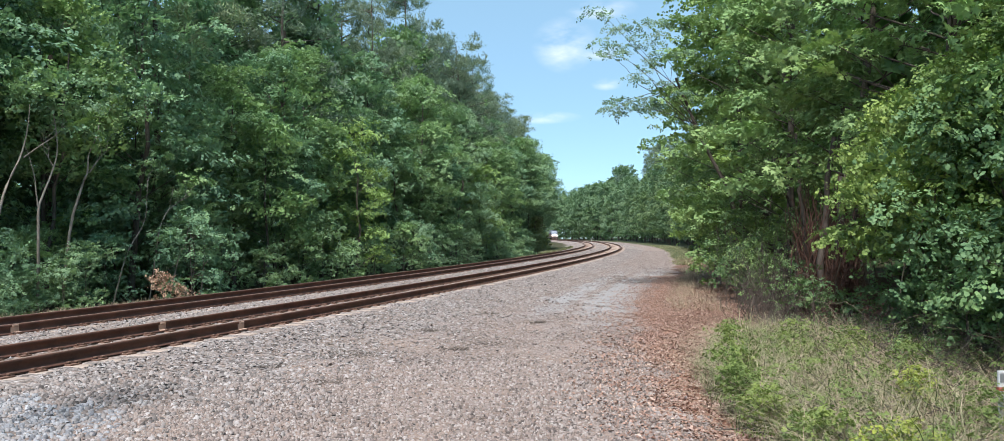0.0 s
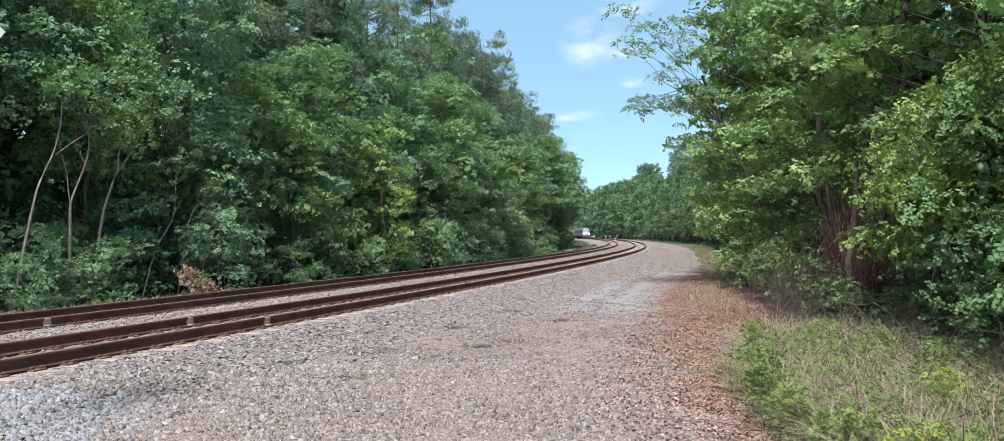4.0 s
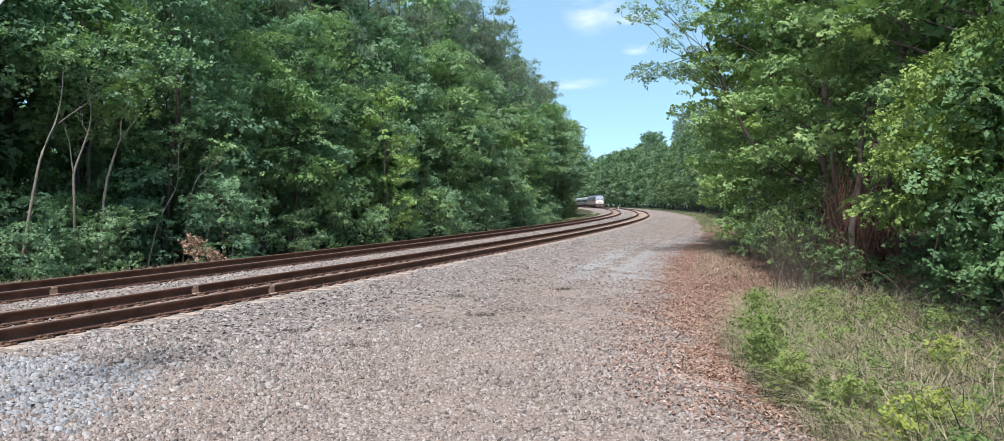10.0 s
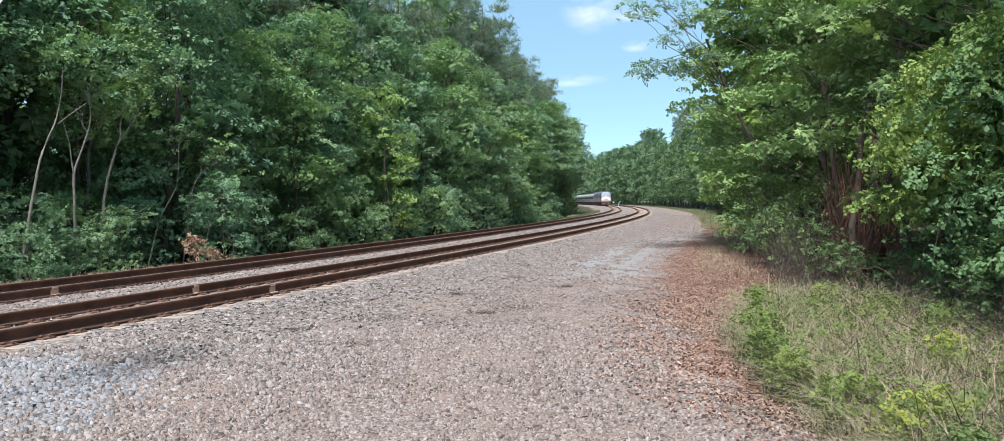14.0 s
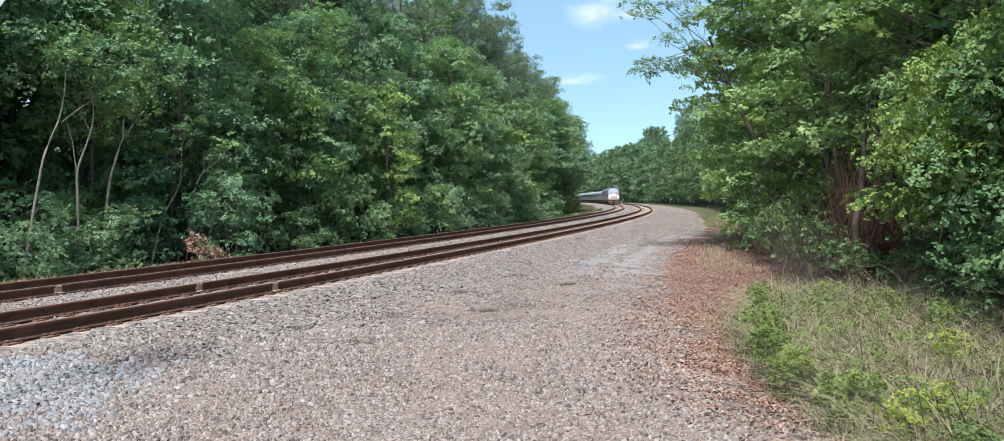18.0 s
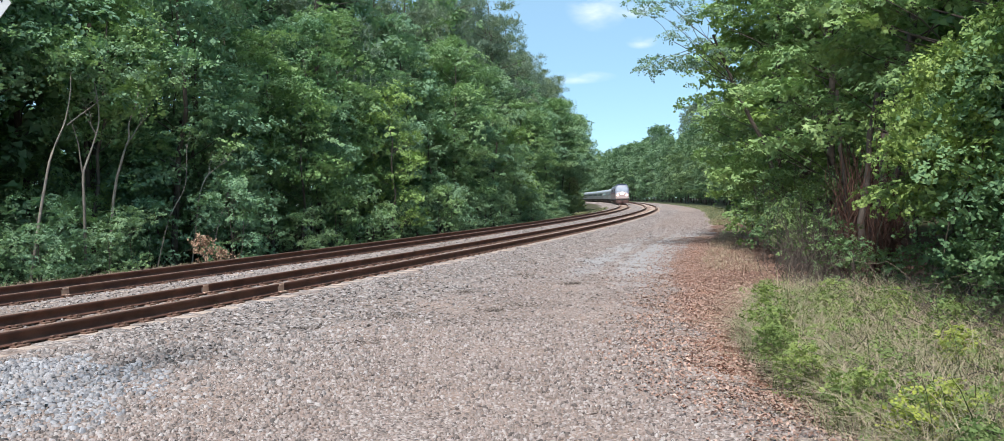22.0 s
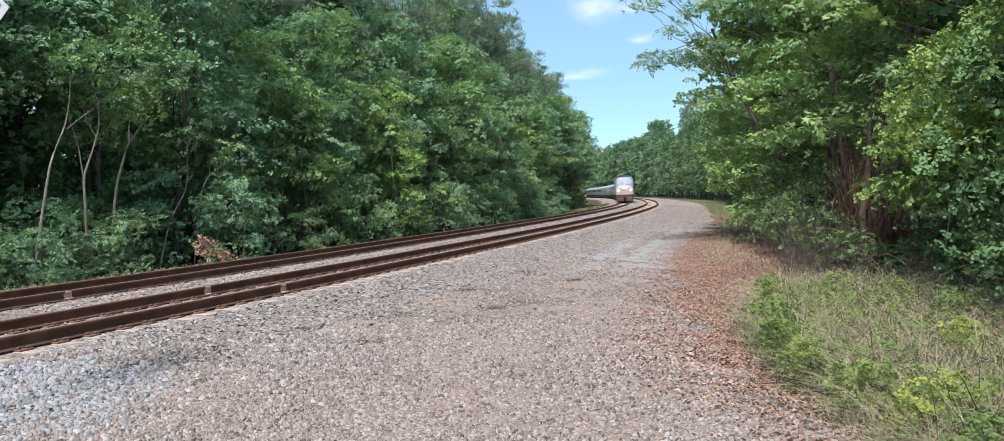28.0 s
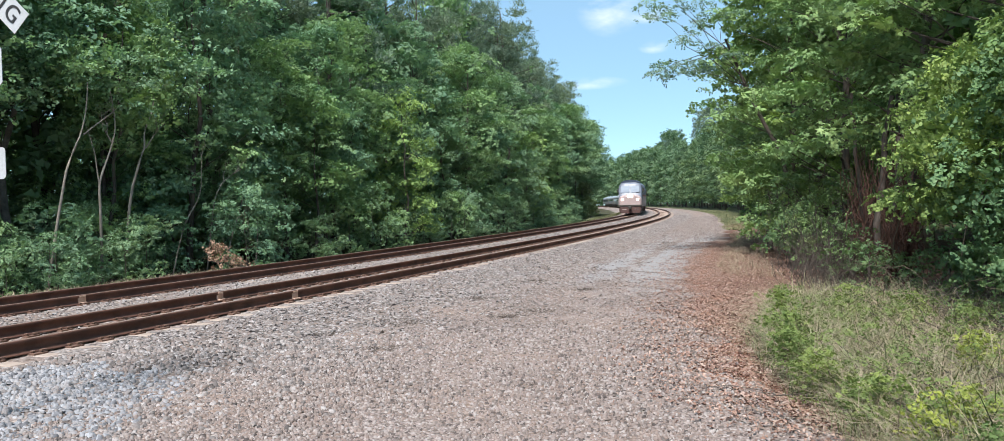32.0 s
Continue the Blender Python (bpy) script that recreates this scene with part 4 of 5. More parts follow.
    for s, d, h in ((97.0, -11.0, 4.6), (102.0, -11.6, 4.0), (93.0, -10.2, 2.6), (88.0, -9.6, 2.0)):
        t = broadleaf(rng, h, 1.3, 0.2, 160, 30, "leaf_olive", 0.04, 0.05, "bark", "diamond", "shrub", "pale olive shrub where the forest ends", 0.4, (0.35, 0.7), "shrub", squash=0.8)
        t.location = along(s, d, float(rise(d)))
    drop_kinds(shrubs, trees, uppers, backs, pines)


def build_far_trees():
    rng = np.random.default_rng(12)
    kinds = [broadleaf(rng, 14.0, 3.2, 0.22, 130, 60, "leaf_far", 0.1, 0.16, "bark", "diamond", "tree", "tall green tree beside the far curve", 0.45, (0.7, 1.4), squash=0.6, fill=0.5) for _ in range(5)]
    coarse = [broadleaf(rng, 18.0, 4.6, 0.42, 36, 66, "leaf_far", 0.04, 0.2, "bark", "tri", "tree", "distant green tree beyond the curve", 0.36, (0.9, 1.7), squash=0.8, fill=0.5) for _ in range(4)]
    pines = [pine(rng, 25.0, "distant pine rising over the far trees", 0.5, 3.6, 130) for _ in range(2)]
    outer = "trees along the outside of the curve"
    row(kinds, rng, 38.0, 120, 3.6, 11.4, 0.6, 0.75, 1.0, outer)
    row(kinds, rng, 45.0, 120, 5.0, 16.5, 1.2, 1.0, 1.25, outer)
    row(kinds, rng, 120.0, 165, 4.4, 11.6, 0.8, 0.75, 0.95, outer)
    row(kinds, rng, 165.0, 222, 4.4, 11.6, 0.8, 0.9, 1.15, outer)
    row(coarse, rng, 122.0, 165, 6.0, 18.0, 1.4, 0.6, 0.8, outer)
    row(coarse, rng, 165.0, 222, 6.0, 18.0, 1.4, 0.85, 1.1, outer)
    far = row(coarse, rng, 222.0, 300, 7.5, 12.5, 1.0, 0.8, 1.05, outer) + row(coarse, rng, 300.0, 440, 7.5, 12.5, 1.0, 1.05, 1.35, outer)
    far += row(coarse, rng, 225.0, 300, 10.0, 20.0, 1.4, 0.95, 1.15, outer) + row(coarse, rng, 300.0, 440, 10.0, 20.0, 1.4, 1.3, 1.55, outer)
    row(pines, rng, 150, 330, 17, 21, 1.5, 0.9, 1.1, "distant pines")
    row(coarse, rng, 142.0, 420, 6.5, -14.5, 1.0, 0.7, 0.95, "trees along the inside of the curve", 0.0, 5.2)
    far += row(coarse, rng, 150.0, 420, 9.0, -25.0, 1.5, 0.75, 0.95, "trees along the inside of the curve")
    far += row(coarse, rng, 440.0, 600, 8.0, 12.0, 1.5, 1.0, 1.3, outer) + row(coarse, rng, 420.0, 600, 8.0, -14.0, 1.5, 0.9, 1.2, "trees along the inside of the curve")
    as_woods("distant_woods", "distant green woods beyond the curve", far)
    drop_kinds(kinds, coarse, pines)


def build_right_trees():
    rng = np.random.default_rng(13)
    # sweetgums close by, each grown on its own
    for s, d, h, r, clumps, leaf, count, shape in ((7.0, 15.4, 11.0, 3.2, 80, 0.1, 900, "lobed"), (11.0, 14.3, 11.5, 3.4, 86, 0.11, 760, "star"), (15.2, 13.2, 12.0, 3.4, 92, 0.115, 720, "star"),
                                                   (20.5, 12.0, 13.0, 3.8, 115, 0.11, 780, "lobed"), (26.5, 10.9, 14.0, 4.6, 140, 0.12, 620, "diamond"), (33.5, 10.6, 14.0, 4.6, 130, 0.14, 480, "diamond"), (29.0, 9.2, 11.5, 2.3, 80, 0.12, 620, "diamond"),
                                                   (16.0, 17.5, 15.0, 4.2, 110, 0.36, 75, "tri"), (9.0, 18.5, 15.0, 4.2, 110, 0.36, 75, "tri"), (24.0, 16.0, 16.0, 4.2, 110, 0.36, 75, "tri"), (20.0, 15.8, 14.0, 4.0, 100, 0.36, 75, "tri"), (30.0, 15.5, 16.0, 4.2, 110, 0.36, 75, "tri")):
        t = broadleaf(rng, h, r, leaf, count, clumps, "leaf_right", 0.22 if shape in ("star", "lobed") and s > 12 else 0.15, 0.17, "bark", shape, "sweetgum_tree", "bright green sweetgum with star-shaped leaves", 0.5, (0.4, 0.95), squash=0.5, fill=0.55)
        t.matrix_basis = Matrix.Translation(along(s, d, float(rise(d))))
        tagged(t, group="trees close beside the road")
    backs = [broadleaf(rng, 15.0, 4.2, 0.5, 24, 80, "leaf_right", 0.03, 0.18, "bark", "tri", "tree", "green tree deeper in the roadside wood", 0.4, (0.9, 1.6)) for _ in range(3)]
    wood = "trees deeper in the roadside wood"
    as_woods("roadside_woods", "green woods behind the roadside trees", row(backs, rng, -2.0, 110, 5.0, 24.0, 1.2, 0.85, 1.1, wood) + row(backs, rng, -6.0, 110, 6.0, 31.0, 1.5, 0.9, 1.15, wood))
    drop_kinds(backs)
    # a feathery tree that leans out over the road from among the others
    thing = tagged(new("mimosa_tree"), "pale feathery tree leaning over the road", "tree")
    base = along(27.0, 10.4, float(rise(10.4)))
    thing.location = base
    cs = np.array([along(s, d, z) - base for s, d, z in zip(rng.normal(25.0, 1.2, 46), np.clip(rng.normal(5.9, 0.9, 46), 4.5, 8.5), rng.uniform(5.8, 9.4, 46))])
    part("trunk", mesh_np("trunk", *bent(rng, (0, 0, -0.2), cs.mean(0) * [0.7, 0.7, 0.95], 0.1, 0.04, 9, 0.1), ["bark"], True), None, thing)
    limbs = [bent(rng, cs.mean(0) * np.array([0.7, 0.7, 0.95]) * rng.uniform(0.6, 1.0), c, 0.018, 0.004, 6, 0.12, 4) for c in cs[::4]]
    tagged(part("branchwork", mesh_np("branchwork", *joined(limbs), ["bark"], True), None, thing), kind="stuff")
    part("crown", crown_mesh("leaf_fine", rng, cs, rng.uniform(0.3, 0.6, 46), 700, 0.07, 0.5, "diamond", 0.3, 0.4, 11), None, thing)
    # vine curtains over the front of the nearest trees
    for s, d, h, r in ((9.2, 12.5, 3.6, 1.2), (11.4, 12.5, 3.2, 1.1), (7.4, 12.9, 3.6, 1.2), (13.4, 13.0, 4.6, 1.2), (5.8, 13.4, 3.2, 1.3), (9.0, 13.3, 5.2, 1.4), (12.4, 11.75, 3.2, 0.8), (11.2, 11.85, 3.6, 0.9), (9.9, 12.2, 4.2, 1.0), (8.6, 12.6, 4.6, 1.0)):
        t = broadleaf(rng, h, r, 0.046, 1350, 44, "leaf_yellow" if r in (0.8, 0.9, 1.0) else "leaf_vine", 0.4 if r in (0.8, 0.9, 1.0) else 0.05, 0.03, "bark", "heart", "vine", "bright green climbing vine hanging over the shrubs", 0.25, (0.35, 0.7), "vine")
        t.matrix_basis = Matrix.Translation(along(s, d, float(rise(d))))
        tagged(t, group="vines on the near trees")
    for s, d, h, r, leaf, count in ((20.6, 9.4, 1.5, 0.6, 0.07, 420), (22.4, 9.1, 2.4, 0.8, 0.08, 360), (24.6, 8.8, 3.2, 1.0, 0.09, 300), (27.0, 8.6, 4.0, 1.2, 0.1, 260), (30.0, 8.4, 4.5, 1.3, 0.11, 220), (25, 9.7, 3.6, 1.3, 0.1, 200), (29, 9.3, 3.8, 1.4, 0.11, 170), (33.5, 9.2, 4.0, 1.6, 0.12, 150), (38, 9.0, 4.0, 1.7, 0.12, 150),
                                    (15.5, 10.3, 1.2, 0.5, 0.05, 620), (17.4, 10.0, 1.5, 0.55, 0.055, 560), (19.4, 9.8, 1.9, 0.65, 0.06, 480), (13.6, 10.5, 0.9, 0.5, 0.045, 700), (21.2, 10.3, 2.2, 0.8, 0.07, 400), (12.6, 11.6, 0.9, 0.6, 0.045, 760), (9.0, 11.9, 0.9, 0.7, 0.04, 820), (14.2, 11.1, 0.6, 0.5, 0.045, 760), (15.8, 10.6, 0.6, 0.4, 0.045, 760), (10.8, 11.8, 0.9, 0.6, 0.045, 760), (27, 10.2, 5.5, 1.6, 0.11, 180),
                                    (20, 13.5, 5.0, 2.0, 0.12, 150), (17, 14.0, 5.0, 2.0, 0.12, 150), (14, 14.4, 4.5, 2.0, 0.12, 150), (24, 13.2, 5.0, 2.0, 0.12, 150), (11, 15.0, 4.5, 2.0, 0.12, 150)):
        t = broadleaf(rng, h, r, leaf, count, 30, "leaf_vine", 0.05, 0.03, "bark", "diamond", "shrub", "low green shrub under the roadside trees", 0.4, (0.3 * min(1, r), 0.65 * min(1, r)), "shrub")
        t.matrix_basis = Matrix.Translation(along(s, d, float(rise(d))))
        tagged(t, group="shrubs under the roadside trees")
    # reddish trunks wrapped in dead vine
    for s, d, h, thick in ((16.9, 10.75, 3.9, 0.09), (14.6, 11.1, 2.9, 0.1), (17.0, 11.5, 4.2, 0.075), (20.5, 10.9, 4.5, 0.07), (18.9, 11.5, 5.0, 0.08)):
        thing = tagged(new("dead_tree"), "straight grey trunk wrapped in rusty dead vines", "dead tree", "trunks wrapped in dead vine")
        thing.matrix_basis = Matrix.Translation(along(s, d, float(rise(d))))
        part("stem", mesh_np("stem", *bent(rng, (0, 0, -0.2), (rng.normal(0, 0.25), rng.normal(0, 0.25), h), thick, thick * 0.6, 10, 0.06), ["bark"], True), None, thing)
        cords = [bent(rng, (rng.normal(0, 0.2), rng.normal(0, 0.2), 0), (rng.normal(0, 0.22), rng.normal(0, 0.22), rng.uniform(0.8, 3.0)), 0.015, 0.005, 8, 0.1, 5) for _ in range(64)]
        tagged(part("dead_vine", mesh_np("dead_vine", *joined(cords), ["bark_red"], True), None, thing), kind="stuff")


build_left_forest()
build_far_trees()
build_right_trees()


# pale stems as chainage, offset and height, from the ground up
# the first of each set is the stem, the others fork from it
STEMS = ((((13.0, -9.5, -0.6), (13.26, -9.3, 1.54), (13.43, -9.3, 2.25), (13.6, -9.3, 2.97), (13.9, -9.3, 3.54), (14.16, -9.3, 4.05), (14.34, -9.3, 4.8), (14.46, -9.4, 5.4)),
          ((14.18, -9.3, 3.89), (14.63, -9.3, 4.22), (15.14, -9.3, 4.56), (15.58, -9.3, 4.96))),
         (((14.8, -9.5, -0.6), (14.66, -9.3, 1.86), (14.63, -9.3, 2.52), (14.77, -9.3, 2.86), (15.02, -9.3, 3.37), (15.27, -9.3, 3.99), (15.29, -9.3, 4.5), (15.21, -9.4, 5.4)),
          ((14.64, -9.3, 2.56), (14.6, -9.33, 3.0), (14.59, -9.35, 3.35), (14.46, -9.4, 3.91), (14.28, -9.4, 4.3)), ((15.15, -9.3, 3.72), (15.02, -9.35, 3.96), (15.1, -9.4, 4.31))),
         (((15.8, -9.7, -0.6), (15.9, -9.5, 2.2), (16.02, -9.3, 2.87), (16.18, -9.3, 3.36), (16.41, -9.3, 3.69), (16.32, -9.3, 4.08), (16.55, -9.3, 4.46), (16.76, -9.3, 4.88), (16.93, -9.4, 5.4)),
          ((16.41, -9.3, 3.64), (16.71, -9.25, 4.07), (17.07, -9.2, 4.42))),
         (((17.5, -9.5, -0.5), (17.83, -9.3, 1.1), (18.16, -9.3, 1.57), (18.6, -9.3, 2.05), (18.78, -9.3, 2.54), (18.91, -9.4, 3.43), (19.12, -9.5, 3.74)),),
         (((19.1, -9.5, -0.5), (19.36, -9.3, 2.06), (19.75, -9.3, 2.62), (20.35, -9.3, 2.95), (21.07, -9.3, 3.24)),),
         (((19.9, -9.4, -0.6), (20.11, -9.3, 0.53), (20.37, -9.3, 1.14), (20.7, -9.3, 1.65), (20.88, -9.3, 2.28), (21.14, -9.3, 2.61)), ((20.79, -9.3, 1.97), (20.55, -9.25, 1.45), (21.06, -9.2, 0.8))),
         (((21.5, -9.4, -0.6), (21.53, -9.3, 0.0), (21.61, -9.3, 0.57), (21.69, -9.3, 1.43), (21.75, -9.4, 2.2)),))


def build_understory():
    rng = np.random.default_rng(21)
    # pale leaning stems at the forest edge
    for k, (stem, *forks) in enumerate(STEMS):
        base = along(*stem[0][:2], float(rise(stem[0][1])))
        thing = tagged(new("sapling"), "pale bare leaning sapling stem", "sapling", "pale stems at the forest edge")
        thing.location = base
        thick = 0.045 if k < 3 else 0.026
        for j, line in enumerate((stem, *forks)):
            pts = np.array([along(*p) for p in line]) - base
            fine = np.stack([np.interp(np.linspace(0, 1, 18), np.linspace(0, 1, len(pts)), pts[:, i]) for i in range(3)], -1)
            fine[1:-1] = (fine[:-2] + fine[1:-1] * 2 + fine[2:]) / 4
            part("fork" if j else "stem", mesh_np("stem", *tube(fine, np.linspace(thick, thick * 0.25, 18) * (0.5 if j else 1), 7), ["bark_pale"], True), None, thing)
        arms = [bent(rng, fine[i], fine[i] + [rng.normal(0, 0.3), rng.normal(0, 0.3), rng.uniform(0.4, 0.9)], 0.012, 0.004, 6, 0.06, 4) for i in (9, 12, 15)]
        tagged(part("branchwork", mesh_np("branchwork", *joined(arms), ["bark_pale"], True), None, thing), kind="stuff")
        tip = np.array(along(*stem[-1])) - base
        cs = tip + rng.normal(0, 0.55, (14 if k < 3 else 5, 3)) * (1.0 if k < 3 else 0.5) + [0, 0, 0.35]
        part("crown", crown_mesh("leaf_left", rng, cs, rng.uniform(0.3, 0.6, len(cs)), 420, 0.1, 0.5, "diamond", 0.5, 0.6), None, thing)
    # dry orange shrub by the far track
    t = broadleaf(rng, 0.85, 0.36, 0.05, 1300, 16, "dead", 0.1, 0.03, "twig", "diamond", "dead_shrub", "dry orange brown dead shrub beside the track", 0.3, (0.2, 0.36), "shrub")
    t.location = along(17.9, -7.85, float(rise(-7.85)))
    t = broadleaf(rng, 0.45, 0.26, 0.05, 1300, 9, "dead", 0.1, 0.03, "twig", "diamond", "dead_shrub", "dry orange brown dead shrub beside the track", 0.3, (0.2, 0.3), "shrub")
    t.location = along(18.6, -7.9, float(rise(-7.9)))
    # dry brush heap at the road's bend
    for s, d, tall in ((13.6, 9.9, 0.8), (15.0, 9.9, 1.3), (16.4, 9.8, 2.0), (18.0, 9.7, 2.3), (15.6, 10.2, 2.0), (19.6, 9.5, 1.8), (17.0, 10.2, 1.6), (12.4, 10.3, 0.7), (10.0, 11.2, 0.8), (8.0, 11.6, 0.8), (9.0, 10.9, 0.6), (8.4, 11.2, 0.7), (7.4, 11.6, 0.7), (9.6, 11.6, 0.9), (10.8, 10.8, 0.7), (11.4, 10.4, 0.6), (12.0, 10.2, 0.5), (14.2, 9.9, 0.8), (16.0, 9.9, 1.3), (17.6, 9.8, 1.7), (19.0, 9.7, 1.9), (20.6, 9.6, 2.0), (5.4, 10.6, 0.42), (6.3, 10.3, 0.42), (7.2, 10.2, 0.45), (4.8, 11.1, 0.42), (5.9, 11.3, 0.45), (4.2, 11.2, 0.4)):
        thing = tagged(new("brush_pile"), "tangle of dry grey brown twigs and stems", "brush", "dry brush beside the road")
        thing.location = along(s, d, float(rise(d)))
        tw = []
        for _ in range(34):
            b = np.array([rng.normal(0, 0.38), rng.normal(0, 0.38), 0.0])
            tw.append(bent(rng, b, b + [rng.normal(0, 0.35), rng.normal(0, 0.35), tall * rng.uniform(0.25, 1.0)], rng.uniform(0.004, 0.01), 0.002, 6, 0.12, 5))
        tagged(part("twig_tangle", mesh_np("twig_tangle", *joined(tw), ["twig"], True), None, thing), kind="stuff")


build_understory()


def build_trackside_litter():
    rng = np.random.default_rng(23)
    # dry weed wisps and dark clods on the shoulder
    for s, d, w in ((9.5, 3.1, 0.22), (9.2, 3.5, 0.2), (10.9, 5.0, 0.2), (10.3, 4.7, 0.12), (14.3, 5.0, 0.12), (8.0, 2.7, 0.15), (12.5, 3.3, 0.15), (16.0, 3.4, 0.16), (7.2, 4.1, 0.12)):
        thing = tagged(new("dead_weed"), "small dark wisp of dead weed on the gravel", "weed", "dead weeds on the gravel")
        thing.location = along(s, d, float(rise(d)))
        tw = []
        for _ in range(46):
            b = np.array([rng.normal(0, w), rng.normal(0, w * 0.6), 0.0])
            tw.append(bent(rng, b, b + [rng.normal(0, 0.09), rng.normal(0, 0.09), rng.uniform(0.01, 0.07)], 0.004, 0.002, 4, 0.02, 4))
        tagged(part("twig_tangle", mesh_np("twig_tangle", *joined(tw), ["bark"], True), None, thing), kind="stuff")
    # long bare canes arching out of the undergrowth
    for s, d, lean, h in ((8.8, 11.2, -1.3, 1.0), (9.6, 11.4, 1.2, 1.3), (10.6, 11.2, -1.0, 1.2), (7.6, 11.4, 1.1, 1.1), (11.8, 10.9, -0.9, 1.1), (12.6, 11.3, 0.8, 1.6), (13.8, 10.8, -0.8, 1.7), (6.4, 11.8, -1.0, 1.2), (14.8, 10.9, 0.9, 2.0), (17.5, 10.6, -0.9, 2.0)):
        lean, h = lean * 0.6, h * 0.6
        thing = tagged(new("bare_cane"), "thin dry cane arching out of the undergrowth", "branch", "bare canes in the undergrowth")
        thing.location = along(s, d, float(rise(d)))
        t = np.linspace(0, 1, 12)[:, None]
        way = np.array([lean, rng.normal(0, 0.5), 0.0])
        pts = way * t ** 1.4 + np.array([0, 0, h]) * np.sin(t * rng.uniform(1.7, 2.5)) + rng.normal(0, 0.025, (12, 3)) * t
        part("cane", mesh_np("cane", *tube(pts, np.linspace(0.009, 0.003, 12), 5), ["twig_pale"], True), None, thing)
        side = [bent(rng, pts[k], pts[k] + [rng.normal(0, 0.3), rng.normal(0, 0.3), rng.uniform(-0.1, 0.3)], 0.004, 0.002, 5, 0.04, 4) for k in (4, 6, 8, 9)]
        tagged(part("branchwork", mesh_np("branchwork", *joined(side), ["twig_pale"], True), None, thing), kind="stuff")


# bare woody vines hanging in loops before the leaves, as chainage, offset and height
LIANAS = (((9.6, 12.0, 3.1), (9.5, 11.9, 2.5), (9.6, 11.75, 2.1), (9.7, 11.6, 1.7), (9.8, 11.4, 1.3), (9.8, 11.3, 0.7)),
          ((10.2, 11.6, 2.4), (10.1, 11.5, 2.25), (9.9, 11.7, 2.2), (9.8, 11.9, 2.3), (9.7, 12.1, 2.2), (9.6, 12.3, 1.9)),
          ((12.6, 11.0, 2.6), (12.6, 10.9, 2.2), (12.7, 10.95, 1.8), (12.7, 11.0, 1.4), (12.9, 10.9, 1.1), (13.0, 10.8, 0.4)))
for _k, _path in enumerate(LIANAS):
    _rng = np.random.default_rng(60 + _k)
    _p = np.array([along(*p) for p in _path])
    _t = np.linspace(0, len(_p) - 1, 20)
    _q = np.stack([np.interp(_t, np.arange(len(_p)), _p[:, i]) for i in range(3)], -1)
    for _ in range(3):
        _q[1:-1] = (_q[:-2] + 2 * _q[1:-1] + _q[2:]) / 4
    _q += _rng.normal(0, 0.012, _q.shape)
    _thing = tagged(new("woody_vine"), "bare woody vine hanging before the leaves", "vine", "bare vines on the near trees")
    _thing.location = _q[-1]
    part("stem", mesh_np("stem", *tube(_q - _q[-1], np.linspace(0.011, 0.007, 20), 6), ["twig_pale"], True), None, _thing)
    for i in (4, 8, 12, 15):
        part("tendril", mesh_np("tendril", *bent(_rng, _q[i] - _q[-1], _q[i] - _q[-1] + _rng.normal(0, 0.25, 3), 0.005, 0.002, 5, 0.05, 4), ["twig_pale"], True), None, _thing)

build_trackside_litter()


def blades(rng, base, height, width, bend):
    """Grass blades, three quads each narrowing to the tip."""
    n = len(base)
    a = rng.uniform(0, 6.28, n)
    side = np.stack([np.cos(a), np.sin(a), np.zeros(n)], -1) * width[:, None]
    lean = np.stack([-np.sin(a), np.cos(a), np.zeros(n)], -1) * (height * bend)[:, None]
    V = []
    for f, w in ((0.0, 1.0), (0.45, 0.8), (0.8, 0.5), (1.0, 0.08)):
        c = base + lean * f ** 2 + np.stack([0 * a, 0 * a, height * (f - 0.25 * f * f * bend)], -1)
        V += [c - side * w, c + side * w]
    V = np.stack(V, 1).reshape(-1, 3)
    k = 8 * np.arange(n)[:, None]
    return V, np.concatenate([k + [0, 1, 3, 2], k + [2, 3, 5, 4], k + [4, 5, 7, 6]])


def trodden(s, d):
    """A trodden gap that leads up to the marker post."""
    p = along(s, d)
    r = np.hypot(p[:, 0], p[:, 1])
    return (abs(p[:, 0] * 6.0 - p[:, 1] * 4.2) / 7.32 < 0.2) & (r < 7.6) & (r > 5.6)


